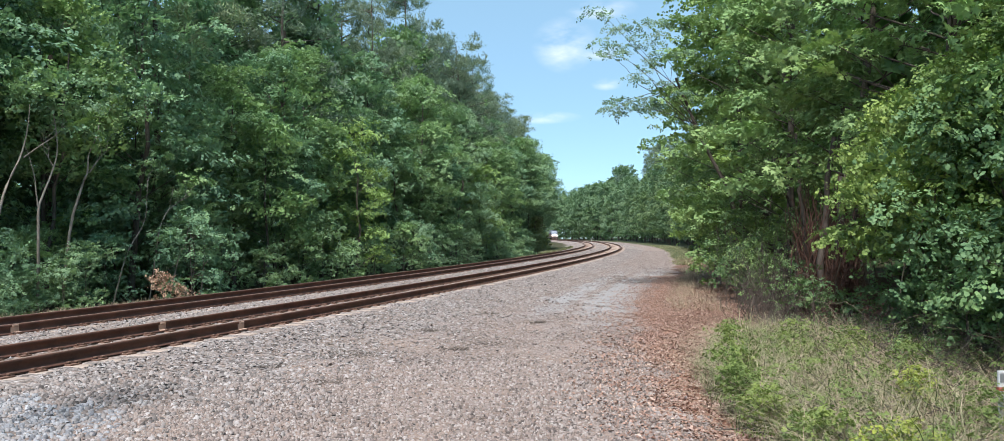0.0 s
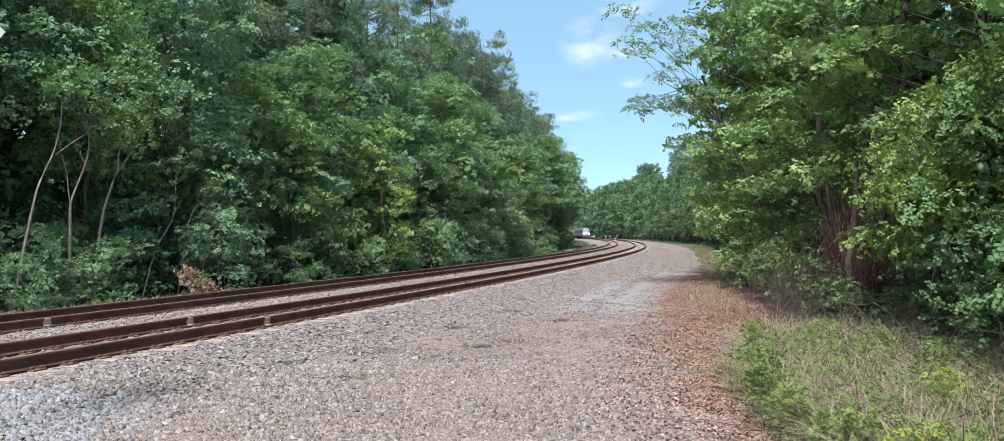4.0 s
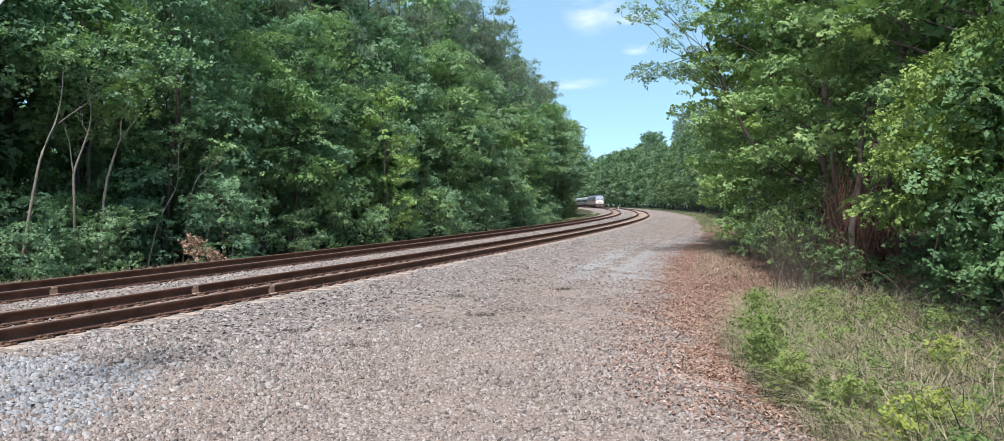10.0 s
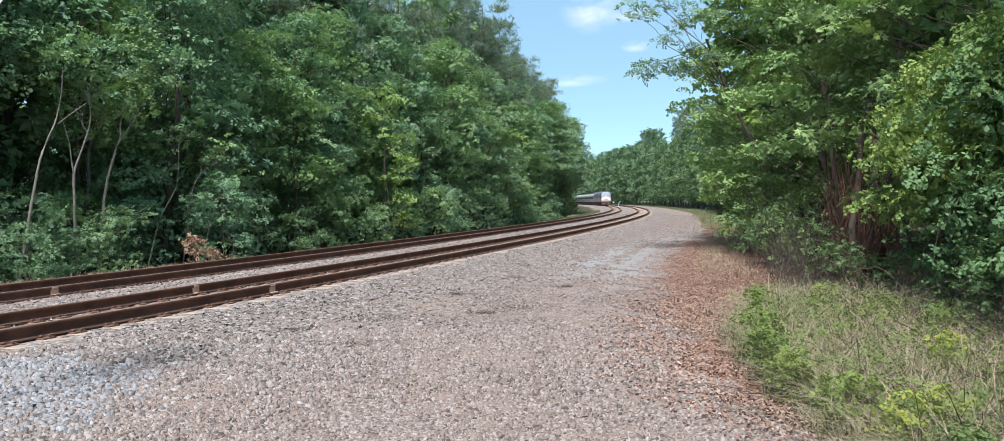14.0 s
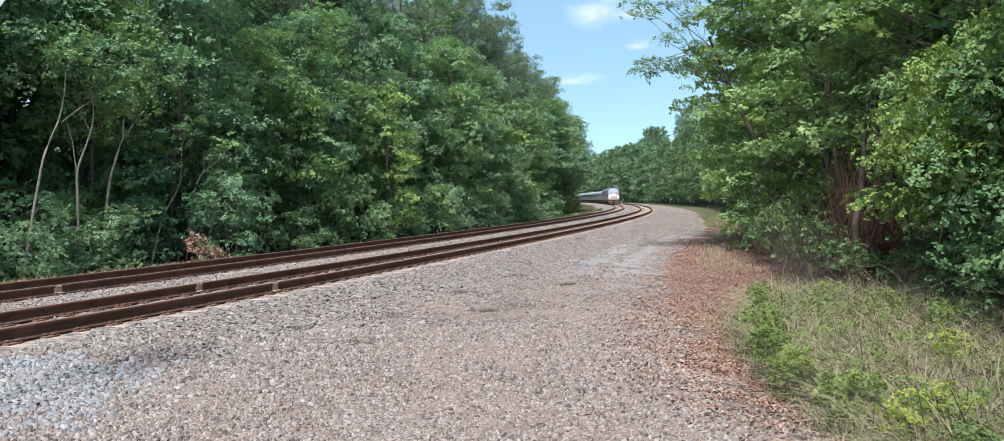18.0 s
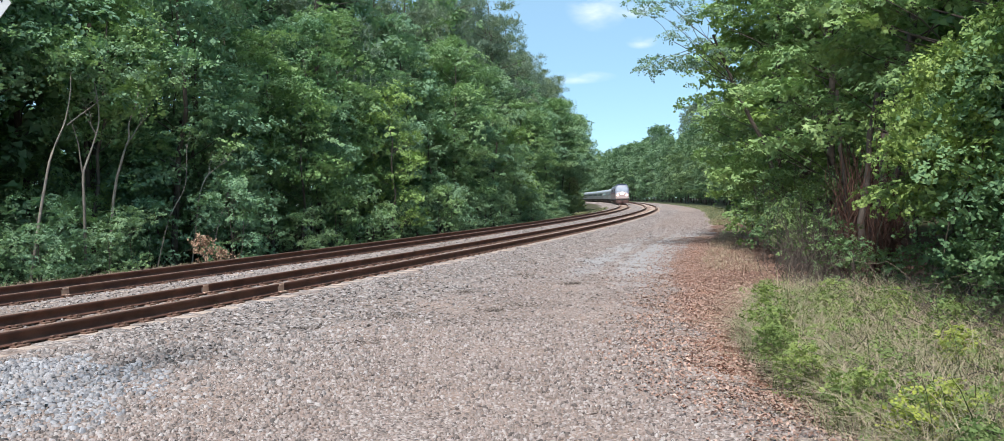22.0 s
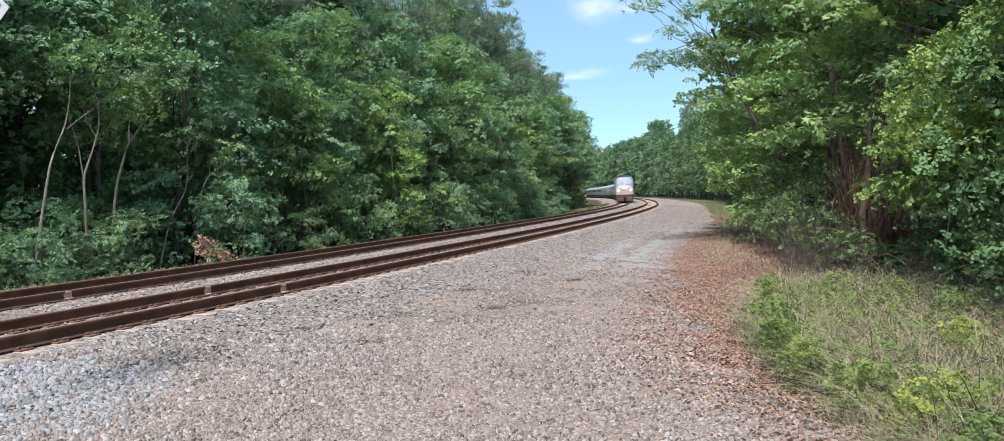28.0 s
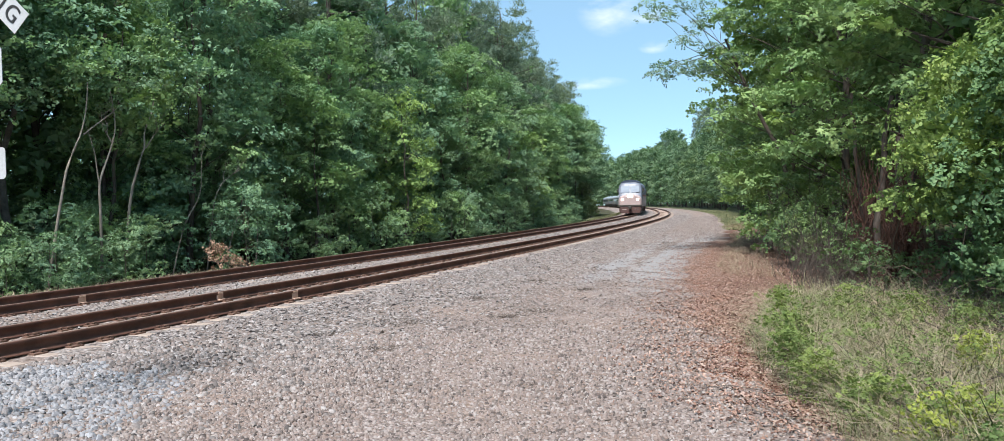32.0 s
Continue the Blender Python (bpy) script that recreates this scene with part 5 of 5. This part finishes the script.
def build_grass():
    rng = np.random.default_rng(31)
    n = 36000
    s = 1.5 + 11.0 * rng.random(n)
    d = grass_edge(s) + 3.2 * rng.random(n) ** 1.2
    keep = rng.random(n) < (0.55 + 0.5 * wave(s, d, 0.35, 1.0)) * np.clip(1.15 - np.clip(d - 10.1, 0, 3) * np.clip((s - 5.5) / 2, 0, 1) * 1.1, 0.08, 1)
    keep &= ~trodden(s, d)
    s, d = s[keep], d[keep]
    h = rng.uniform(0.15, 0.62, len(s)) * np.clip((d - grass_edge(s) + 0.25) / 0.7, 0.35, 1.0) * (1 + 0.35 * wave(s, d, 0.5))
    V, F = blades(rng, along(s, d, rise(d)), h, rng.uniform(0.002, 0.0065, len(s)), rng.uniform(0.2, 2.0, len(s)))
    tagged(new("tall_grass", mesh_np("tall_grass", V, F, ["grass"])), "tangled tall green and straw grass at the roadside", kind="stuff")
    n = 10500   # long dry stems lying criss-cross in the grass
    s = 1.5 + 10.5 * rng.random(n)
    d = grass_edge(s) + 0.1 + 3.2 * rng.random(n)
    s, d = s[~trodden(s, d)], d[~trodden(s, d)]
    n = len(s)
    V, F = blades(rng, along(s, d, rise(d)), rng.uniform(0.3, 0.75, n), rng.uniform(0.0018, 0.004, n), rng.uniform(0.5, 3.0, n))
    tagged(new("dry_stems", mesh_np("dry_stems", V, F, ["straw"])), "dry straw-coloured stems lying in the grass", kind="stuff")
    n = 1200    # low leafy plants among the blades
    s = 1.5 + 10.5 * rng.random(n)
    d = grass_edge(s) + 0.1 + 3.2 * rng.random(n)
    s, d = s[~trodden(s, d)], d[~trodden(s, d)]
    n = len(s)
    V, F, tone = leaves(rng, along(s, d, rise(d) + rng.uniform(0.05, 0.4, n)), rng.uniform(0.08, 0.16, n), 2600, 0.028, 0.5)
    me = mesh_np("ground_cover", V, F, ["weed"])
    me.attributes.new("tuft", "FLOAT", "POINT").data.foreach_set("value", (tone * 0.6).astype(np.float32))
    tagged(new("ground_cover", me), "small green leafy plants among the grass", kind="stuff")
    n = 10000
    s = 46 + 90 * rng.random(n) ** 1.5
    d = road_edge(s) + 0.2 + 3.5 * rng.random(n)
    V, F = blades(rng, along(s, d, rise(d)), rng.uniform(0.05, 0.2, n), rng.uniform(0.006, 0.014, n), rng.uniform(0.3, 1.4, n))
    tagged(new("verge_grass", mesh_np("verge_grass", V, F, ["grass"])), "short yellow green grass beyond the leaf litter", kind="stuff")
    n = 7000
    s = 17 + 25 * rng.random(n)
    d = road_edge(s) + 0.7 + 1.3 * rng.random(n)
    keep = rng.random(n) < 0.55 + 0.6 * wave(s, d, 0.5, 2.0)
    s, d = s[keep], d[keep]
    V, F = blades(rng, along(s, d, rise(d)), rng.uniform(0.06, 0.26, len(s)), rng.uniform(0.003, 0.006, len(s)), rng.uniform(0.3, 1.8, len(s)))
    tagged(new("dry_grass", mesh_np("dry_grass", V, F, ["straw"])), "tan dry grass between leaf litter and trees", kind="stuff")
    n = 3500
    s = 8 + 12 * rng.random(n)
    d = -7.9 - 0.8 * rng.random(n)
    V, F = blades(rng, along(s, d, rise(d)), rng.uniform(0.08, 0.35, n), rng.uniform(0.003, 0.007, n), rng.uniform(0.3, 1.8, n))
    tagged(new("trackside_dry_grass", mesh_np("trackside_dry_grass", V, F, ["straw"])), "tan dry grass along the far track", kind="stuff")
    n = 15000
    s = 2 + 125 * rng.random(n) ** 1.3
    d = -8.0 - 1.8 * rng.random(n)
    V, F = blades(rng, along(s, d, rise(d)), rng.uniform(0.06, 0.28, n), rng.uniform(0.004, 0.01, n), rng.uniform(0.4, 1.6, n))
    m = 9000
    t = 78 + 55 * rng.random(m)
    u = -7.6 - np.maximum(inside_edge(t) - 7.6, 0.4) * rng.random(m)
    W, G = blades(rng, along(t, u, rise(u)), rng.uniform(0.1, 0.5, m), rng.uniform(0.01, 0.025, m), rng.uniform(0.4, 1.6, m))
    V, F = joined([(V, F), (W, G)])
    tagged(new("edge_grass", mesh_np("edge_grass", V, F, ["grass"])), "green weeds and grass at the forest edge", kind="stuff")
    for s, d, h, r in ((4.9, 9.95, 0.42, 0.28), (5.6, 9.5, 0.48, 0.28), (6.4, 9.25, 0.5, 0.28), (7.4, 9.1, 0.55, 0.26), (4.3, 10.25, 0.4, 0.3), (5.3, 11.3, 0.5, 0.2), (8.6, 9.15, 0.6, 0.26), (3.7, 10.5, 0.36, 0.3), (10.0, 9.1, 0.5, 0.22), (9.4, 9.9, 0.6, 0.25), (6.0, 9.55, 0.36, 0.3), (5.2, 9.9, 0.34, 0.3), (6.9, 9.35, 0.42, 0.28), (8.0, 9.3, 0.46, 0.26), (4.5, 10.5, 0.42, 0.24), (6.6, 10.9, 0.45, 0.22), (9.2, 10.6, 0.5, 0.3), (7.9, 11.0, 0.5, 0.26)):
        h, r, yellow = h * 1.05, r * 0.62, (s, d) in ((4.5, 10.5), (6.6, 10.9), (4.3, 10.25))
        t = broadleaf(rng, h, r, 0.021, 5200, 22, "weed_yellow" if yellow else "weed", 0.08, 0.005, "weed", "heart", "weed", "yellowing leafy weed in the roadside grass" if yellow else "bright green leafy weed at the road's edge", 0.5, (0.07, 0.15), "weed")
        t.location = along(s, d, float(rise(d)))
        tagged(t, group="weeds at the road's edge")


build_grass()


# ---- signs and posts ----
def text_mesh(body, size, material, parent, at):
    cu = bpy.data.curves.new("letters", "FONT")
    cu.body, cu.size, cu.align_x, cu.align_y, cu.extrude = body, size, "CENTER", "CENTER", 0.002
    cu.space_character = 1.3
    tmp = bpy.data.objects.new("letters", cu)
    scene.collection.objects.link(tmp)
    me = bpy.data.meshes.new_from_object(tmp.evaluated_get(bpy.context.evaluated_depsgraph_get()))
    bpy.data.objects.remove(tmp)
    me.materials.clear()
    return part("lettering", me, material, parent, "black capital letters", at=at)


def rounded(half, z0, z1, radius, steps):
    """A thin upright plate with cut or rounded corners."""
    bm = boxed(-half, half, 0.01, 0.016, z0, z1)
    edges = [e for e in bm.edges if abs(e.verts[0].co.y - e.verts[1].co.y) > 0.003]
    bmesh.ops.bevel(bm, geom=edges, offset=radius, segments=steps, affect="EDGES", profile=0.5)
    return bm


def build_crossbuck():
    thing = tagged(new("crossing_sign"), "white railroad crossing crossbuck on a galvanised post", "sign")
    z = float(ground_z(-4.922, 6.91)[0])
    thing.matrix_basis = Matrix.Translation((-4.922, 6.91, z)) @ Matrix.Rotation(radians(-12), 4, "Z")
    zc = 1.831 + 2.269 - z     # height of the blades' crossing
    bm = bmesh.new()
    bmesh.ops.create_cone(bm, cap_ends=True, segments=14, radius1=0.035, radius2=0.035, depth=zc + 0.5, matrix=Matrix.Translation((-0.08, 0.06, (zc + 0.5) / 2)))
    part("post", bm, "galv", thing)
    for k, turn in enumerate((45, -45)):
        m = Matrix.Translation((0, 0.012 * k, zc)) @ Matrix.Rotation(radians(turn), 4, "Y")
        blade = part("blade", boxed(-0.7, 0.7, 0.0, 0.006, -0.115, 0.115), "white", thing, "white blade", at=m)
        if k == 0:
            text_mesh("CROSSING", 0.218, "black", blade, Matrix.Translation((0, -0.004, 0)) @ Matrix.Rotation(radians(90), 4, "X"))
    part("track_count_panel", rounded(0.25, zc - 1.034, zc - 0.654, 0.04, 1), "white", thing, "white panel below the blades")
    part("notice_panel", rounded(0.25, zc - 1.874, zc - 1.584, 0.04, 4), "white", thing, "white rounded notice panel")


build_crossbuck()


def build_posts():
    thing = tagged(new("marker_post"), "white marker post with a faded red band in the grass", "post")
    thing.location = (4.19, 6.0, float(ground_z(4.19, 6.0)[0]))
    part("body", boxed(-0.045, 0.045, -0.012, 0.012, -0.2, 0.66, bevel=0.006), "white", thing)
    part("band", boxed(-0.047, 0.047, -0.014, 0.014, 0.5, 0.53), "red", thing, "faded red band")
    part("plate", boxed(-0.035, 0.035, -0.016, 0.0, 0.57, 0.64), "galv", thing, "small grey printed plate")
    thing = tagged(new("track_marker"), "small white marker post beside the far curve", "post")
    thing.location = along(198, -4.0 + 1.05, -0.3)
    part("body", boxed(-0.07, 0.07, -0.03, 0.03, -0.2, 1.1, bevel=0.01), "white", thing)


build_posts()


# ---- the train ----
def section_body(length, shape, z0=0.0, taper=()):
    """A long body with the given half outline (x, z), closed at both ends, y from 0 to -length; taper: (y, scale x, top factor)."""
    pts = [(x, z) for x, z in shape] + [(-x, z) for x, z in reversed(shape)]
    ys = [0.0, -length] if not taper else [t[0] for t in taper]
    bm = bmesh.new()
    rings = []
    for k, y in enumerate(ys):
        sx, sz = (1, 1) if not taper else taper[k][1:]
        zmin = min(z for _, z in pts)
        rings.append([bm.verts.new((x * sx, y, zmin + (z - zmin) * sz)) for x, z in pts])
    n = len(pts)
    for a, b in zip(rings, rings[1:]):
        for i in range(n):
            bm.faces.new((a[i], a[(i + 1) % n], b[(i + 1) % n], b[i]))
    bm.faces.new(rings[0][::-1])
    bm.faces.new(rings[-1])
    bmesh.ops.recalc_face_normals(bm, faces=bm.faces)
    return bm


def wheel_mesh():
    bm = bmesh.new()
    bmesh.ops.create_cone(bm, cap_ends=True, segments=18, radius1=0.5, radius2=0.48, depth=0.12, matrix=Matrix.Rotation(radians(90), 4, "Y"))
    bmesh.ops.create_cone(bm, cap_ends=True, segments=18, radius1=0.36, radius2=0.3, depth=0.18, matrix=Matrix.Rotation(radians(90), 4, "Y"))
    return to_mesh("wheel", bm, "wheel")


WHEEL = wheel_mesh()


def truck(parent, y, base=1.35):
    bm = boxed(-1.15, -0.95, y - base - 0.6, y + base + 0.6, 0.45, 0.8, bevel=0.05)
    box(bm, 0.95, 1.15, y - base - 0.6, y + base + 0.6, 0.45, 0.8, bevel=0.05)
    box(bm, -1.0, 1.0, y - 0.3, y + 0.3, 0.5, 0.95, bevel=0.05)
    t = part("truck", bm, "under", parent, "black wheel truck")
    for yy in (y - base, y + base):
        for x in (-0.75, 0.75):
            part("wheel", WHEEL, None, t, at=Matrix.Translation((x, yy, 0.5)))


def build_locomotive(label):
    """Nose at y = 0, rail heads at z = 0; 21 m long."""
    L = 21.0
    eng = tagged(new("locomotive"), label, "locomotive", "train")
    side = [(0.0, 4.35), (0.75, 4.33), (1.15, 4.18), (1.42, 3.8), (1.52, 3.3), (1.53, 1.15), (1.45, 0.95), (0.0, 0.95)]
    part("body", section_body(L, side, taper=[(-3.2, 1, 1), (-L, 1, 1)]), "loco_side", eng, "blue grey upper body")
    # cab: raked windshield over a blunt rounded nose
    bm = section_body(3.2, side, taper=[(-0.3, 0.9, 0.44), (-0.42, 0.95, 0.5), (-1.2, 0.98, 0.88), (-1.75, 0.995, 0.975), (-2.4, 1, 1), (-3.2, 1, 1)])
    part("cab", bm, "loco_side", eng, "blue grey cab")
    part("roof_cap", section_body(3.0, [(0.0, 4.42), (0.72, 4.4), (1.18, 4.22), (1.3, 4.1), (0.0, 4.1)], taper=[(-1.5, 0.9, 1), (-2.0, 1, 1), (-4.5, 1, 1)]), "loco_blue", eng, "dark blue cab roof")
    nose = [(0.0, 2.5), (0.9, 2.46), (1.25, 2.3), (1.42, 2.0), (1.46, 1.3), (1.4, 1.0), (0.0, 0.98)]
    part("nose", section_body(1.0, nose, taper=[(0.0, 0.86, 0.9), (-0.12, 0.96, 0.97), (-0.35, 1.02, 1.01), (-1.0, 1.06, 1.02)]), "loco_glow_grey", eng, "pale grey rounded nose tinted pink with lamp glow")
    tilt = Matrix.Translation((0, -0.76, 3.2)) @ Matrix.Rotation(radians(31), 4, "X")
    for x in (-0.63, 0.63):
        part("windshield", boxed(-0.57, 0.57, -0.01, 0.05, -0.5, 0.52, bevel=0.02), "windshield", eng, "windshield pane with blue grey sky reflection in its colour", at=tilt @ Matrix.Translation((x, 0, 0)))
    for sx in (-1, 1):
        part("side_window", boxed(sx * 1.51, sx * 1.55, -2.6, -1.7, 2.75, 3.45), "glass", eng, "dark cab side window")
        part("grey_panel", boxed(sx * 1.535, sx * 1.545, -L + 0.1, -3.0, 1.2, 2.3), "loco_glow_grey", eng, "pale grey lower side")
        part("red_stripe", boxed(sx * 1.537, sx * 1.55, -L + 0.1, -2.0, 2.32, 2.5), "loco_red", eng, "red side stripe")
        part("mirror", boxed(sx * 1.56, sx * 1.72, -1.75, -1.66, 2.9, 3.3, bevel=0.02), "under", eng, "black side mirror")
        part("ditch_light", boxed(sx * 0.98 - 0.15, sx * 0.98 + 0.15, -0.12, 0.05, 1.78, 2.06, bevel=0.04), "lamp", eng, "bright lit ditch light")
        part("nose_stripe", boxed(sx * 1.355, sx * 1.37, -0.85, -0.2, 1.5, 1.9), "loco_red", eng, "red nose stripe")
    part("headlight", boxed(-0.34, 0.34, -0.1, 0.05, 2.16, 2.5, bevel=0.05), "lamp", eng, "bright lit headlight")
    part("headlight_housing", boxed(-0.5, 0.5, -0.22, -0.06, 2.06, 2.58, bevel=0.05), "loco_glow_grey", eng)
    bm = section_body(0.5, [(0.0, 0.95), (1.35, 0.95), (1.42, 0.6), (1.3, 0.18), (0.0, 0.14)], taper=[(0.1, 0.92, 1), (-0.05, 1, 1), (-0.5, 1.02, 1)])
    part("pilot", bm, "pilot", eng, "red brown pilot plow, darkened for shade")
    part("anticlimber", boxed(-1.45, 1.45, -0.5, 0.06, 1.0, 1.22, bevel=0.04), "under", eng, "dark anticlimber shelf")
    for x in (-0.75, 0.75):   # grab irons on the pilot
        part("grab_iron", boxed(x - 0.25, x + 0.25, 0.1, 0.14, 0.62, 0.67, bevel=0.01), "loco_glow_grey", eng, "pale grab iron")
    bm = boxed(-0.14, 0.14, -0.2, 0.45, 0.72, 1.0, bevel=0.04)
    box(bm, -0.2, 0.22, 0.4, 0.65, 0.68, 1.05, bevel=0.06)
    part("coupler", bm, "under", eng, "black knuckle coupler")
    part("fuel_tank", boxed(-1.3, 1.3, -13.0, -8.0, 0.25, 1.0, bevel=0.15), "under", eng, "black fuel tank")
    for y in (-5.5, -8.5, -12.0, -15.5, -18.5):
        part("roof_hatch", boxed(-0.85, 0.85, y - 1.1, y + 1.1, 4.3, 4.46, bevel=0.04), "under", eng, "dark roof hatch")
    bm = boxed(-0.3, 0.3, -3.9, -3.4, 4.33, 4.5, bevel=0.03)
    for x in (-0.2, 0.0, 0.2):
        box(bm, x - 0.05, x + 0.05, -3.5, -3.0, 4.48, 4.6, bevel=0.02)
    part("horn", bm, "under", eng, "air horn")
    for y in (-4.2, -L + 4.2):
        truck(eng, y)
    return eng


def build_coach(label):
    """Front end at y = 0; 26 m long, with a tubular stainless body."""
    L = 25.8
    car = tagged(new("passenger_car"), label, "passenger car", "train")
    side = [(0.0, 3.95), (0.6, 3.9), (1.05, 3.7), (1.35, 3.35), (1.5, 2.8), (1.53, 2.2), (1.5, 1.5), (1.38, 1.0), (0.0, 0.95)]
    part("body", section_body(L, side), "silver", car, "fluted silver body")
    for sx in (-1, 1):
        part("window_band", boxed(sx * 1.5, sx * 1.54, -L + 1.6, -1.6, 2.12, 2.85), "loco_blue", car, "dark blue window band")
        for k in range(11):
            y = -3.0 - 1.98 * k
            part("window", boxed(sx * 1.535, sx * 1.55, y - 0.7, y + 0.7, 2.2, 2.75), "glass", car)
        for y in (-0.9, -L + 0.9):
            part("door", boxed(sx * 1.5, sx * 1.545, y - 0.42, y + 0.42, 1.15, 3.0), "loco_glow_grey", car, "pale vestibule door")
        for z in (1.25, 1.5, 1.75, 3.05):
            part("flute", boxed(sx * 1.46, sx * 1.545, -L + 0.3, -0.3, z - 0.03, z + 0.03), "silver", car)
    part("underframe", boxed(-1.2, 1.2, -L + 5.5, -5.5, 0.45, 0.95, bevel=0.05), "under", car, "black underframe boxes")
    part("diaphragm", boxed(-0.6, 0.6, 0.0, 0.35, 1.0, 3.3, bevel=0.05), "under", car, "black end diaphragm")
    for y in (-6.5, -18.0):
        part("roof_vent", boxed(-0.5, 0.5, y - 0.9, y + 0.9, 3.88, 4.02, bevel=0.03), "silver", car)
    for y in (-3.3, -L + 3.3):
        truck(car, y, 1.25)
    return car


TRAIN = [(build_locomotive("grey and blue diesel locomotive with lit headlights"), 0.0, 4.2, 16.8),
         (build_locomotive("second grey and blue diesel locomotive"), 21.9, 4.2, 16.8)]
_first = build_coach("silver passenger car with a blue window band")
for _k in range(7):
    TRAIN.append((_first if _k == 0 else copy_thing(_first, Matrix.Identity(4)), 43.8 + 26.4 * _k, 3.3, 22.5))
TRACK_MID = (RAILS[2] + RAILS[3]) / 2


def train_pose(t, behind, a, b):
    """The nose's chainage at t, less what is in front of the vehicle; the vehicle stands on its two trucks."""
    nose = 96.86 + 6.551 * (32 - t) + 0.04 * (32 - t) ** 2 + behind
    p, q = Vector(along(nose + a, TRACK_MID)), Vector(along(nose + b, TRACK_MID))
    way = (p - q).normalized()
    side = way.cross(Vector((0, 0, 1))).normalized()
    up = side.cross(way)
    m = Matrix((side, way, up)).transposed().to_4x4()
    return Matrix.Translation(p + way * a) @ m


# ---- clouds: thin sheets far off, their sunlit white given as a glow ----
def build_clouds():
    m, nt, bsdf, out = nodes_of("cloud")
    nt.nodes.remove(bsdf)
    co = nt.nodes.new("ShaderNodeTexCoord").outputs["Generated"]
    n = noise_tex(nt, 2.6, 6, nt.nodes.new("ShaderNodeTexCoord").outputs["Object"], 0.6)
    stretch = nt.nodes.new("ShaderNodeMapping")
    stretch.inputs["Scale"].default_value = (0.6, 1.5, 1)
    nt.links.new(n.node.inputs["Vector"].links[0].from_socket, stretch.inputs[0])
    nt.links.new(stretch.outputs[0], n.node.inputs["Vector"])
    n.node.inputs["Scale"].default_value = 0.008
    grad = nt.nodes.new("ShaderNodeTexGradient")
    grad.gradient_type = "SPHERICAL"
    mp = nt.nodes.new("ShaderNodeMapping")
    mp.inputs["Location"].default_value = (-1, -1, 0)
    mp.inputs["Scale"].default_value = (2, 2, 0)
    nt.links.new(co, mp.inputs[0])
    nt.links.new(mp.outputs[0], grad.inputs[0])
    mul = nt.nodes.new("ShaderNodeMath")
    mul.operation = "MULTIPLY"
    nt.links.new(ramp(nt, n, [(0.4, (0, 0, 0)), (0.78, (0.6, 0.6, 0.6))]), mul.inputs[0])
    nt.links.new(ramp(nt, grad.outputs[1], [(0.0, (0, 0, 0)), (0.6, (1, 1, 1))]), mul.inputs[1])
    em = add(nt, "ShaderNodeEmission", Color=(0.95, 0.97, 1.0, 1), Strength=1.0)
    tr = nt.nodes.new("ShaderNodeBsdfTransparent")
    ms = nt.nodes.new("ShaderNodeMixShader")
    nt.links.new(mul.outputs[0], ms.inputs[0])
    nt.links.new(tr.outputs[0], ms.inputs[1])
    nt.links.new(em.outputs[0], ms.inputs[2])
    nt.links.new(ms.outputs[0], out.inputs[0])
    D = 2400.0
    for az, el, w, h in ((6.9, 14.2, 5.0, 4.2), (9.7, 16.6, 5.5, 1.6), (5.2, 9.0, 6.0, 1.0), (9.6, 13.6, 3.0, 1.4), (10.0, 11.3, 2.4, 1.0)):
        a, e = radians(az), radians(el)
        p = Vector((math.sin(a) * math.cos(e), math.cos(a) * math.cos(e), math.sin(e))) * D
        bm = bmesh.new()
        bmesh.ops.create_grid(bm, x_segments=1, y_segments=1, size=0.5)
        for v in bm.verts:
            v.co.x *= D * radians(w)
            v.co.y *= D * radians(h)
        me = bpy.data.meshes.new("cloud")
        bm.to_mesh(me)
        bm.free()
        me.materials.append(m)
        c = tagged(new("cloud", me), "thin white wisp of cloud", kind="structure")
        c.matrix_basis = look(p, (0, 0, 0))
        c.visible_shadow = False


build_clouds()


def motions():
    for vehicle, behind, a, b in TRAIN:
        walk(vehicle, [(t, train_pose(t, behind, a, b)) for t in range(0, 33)])


motions()
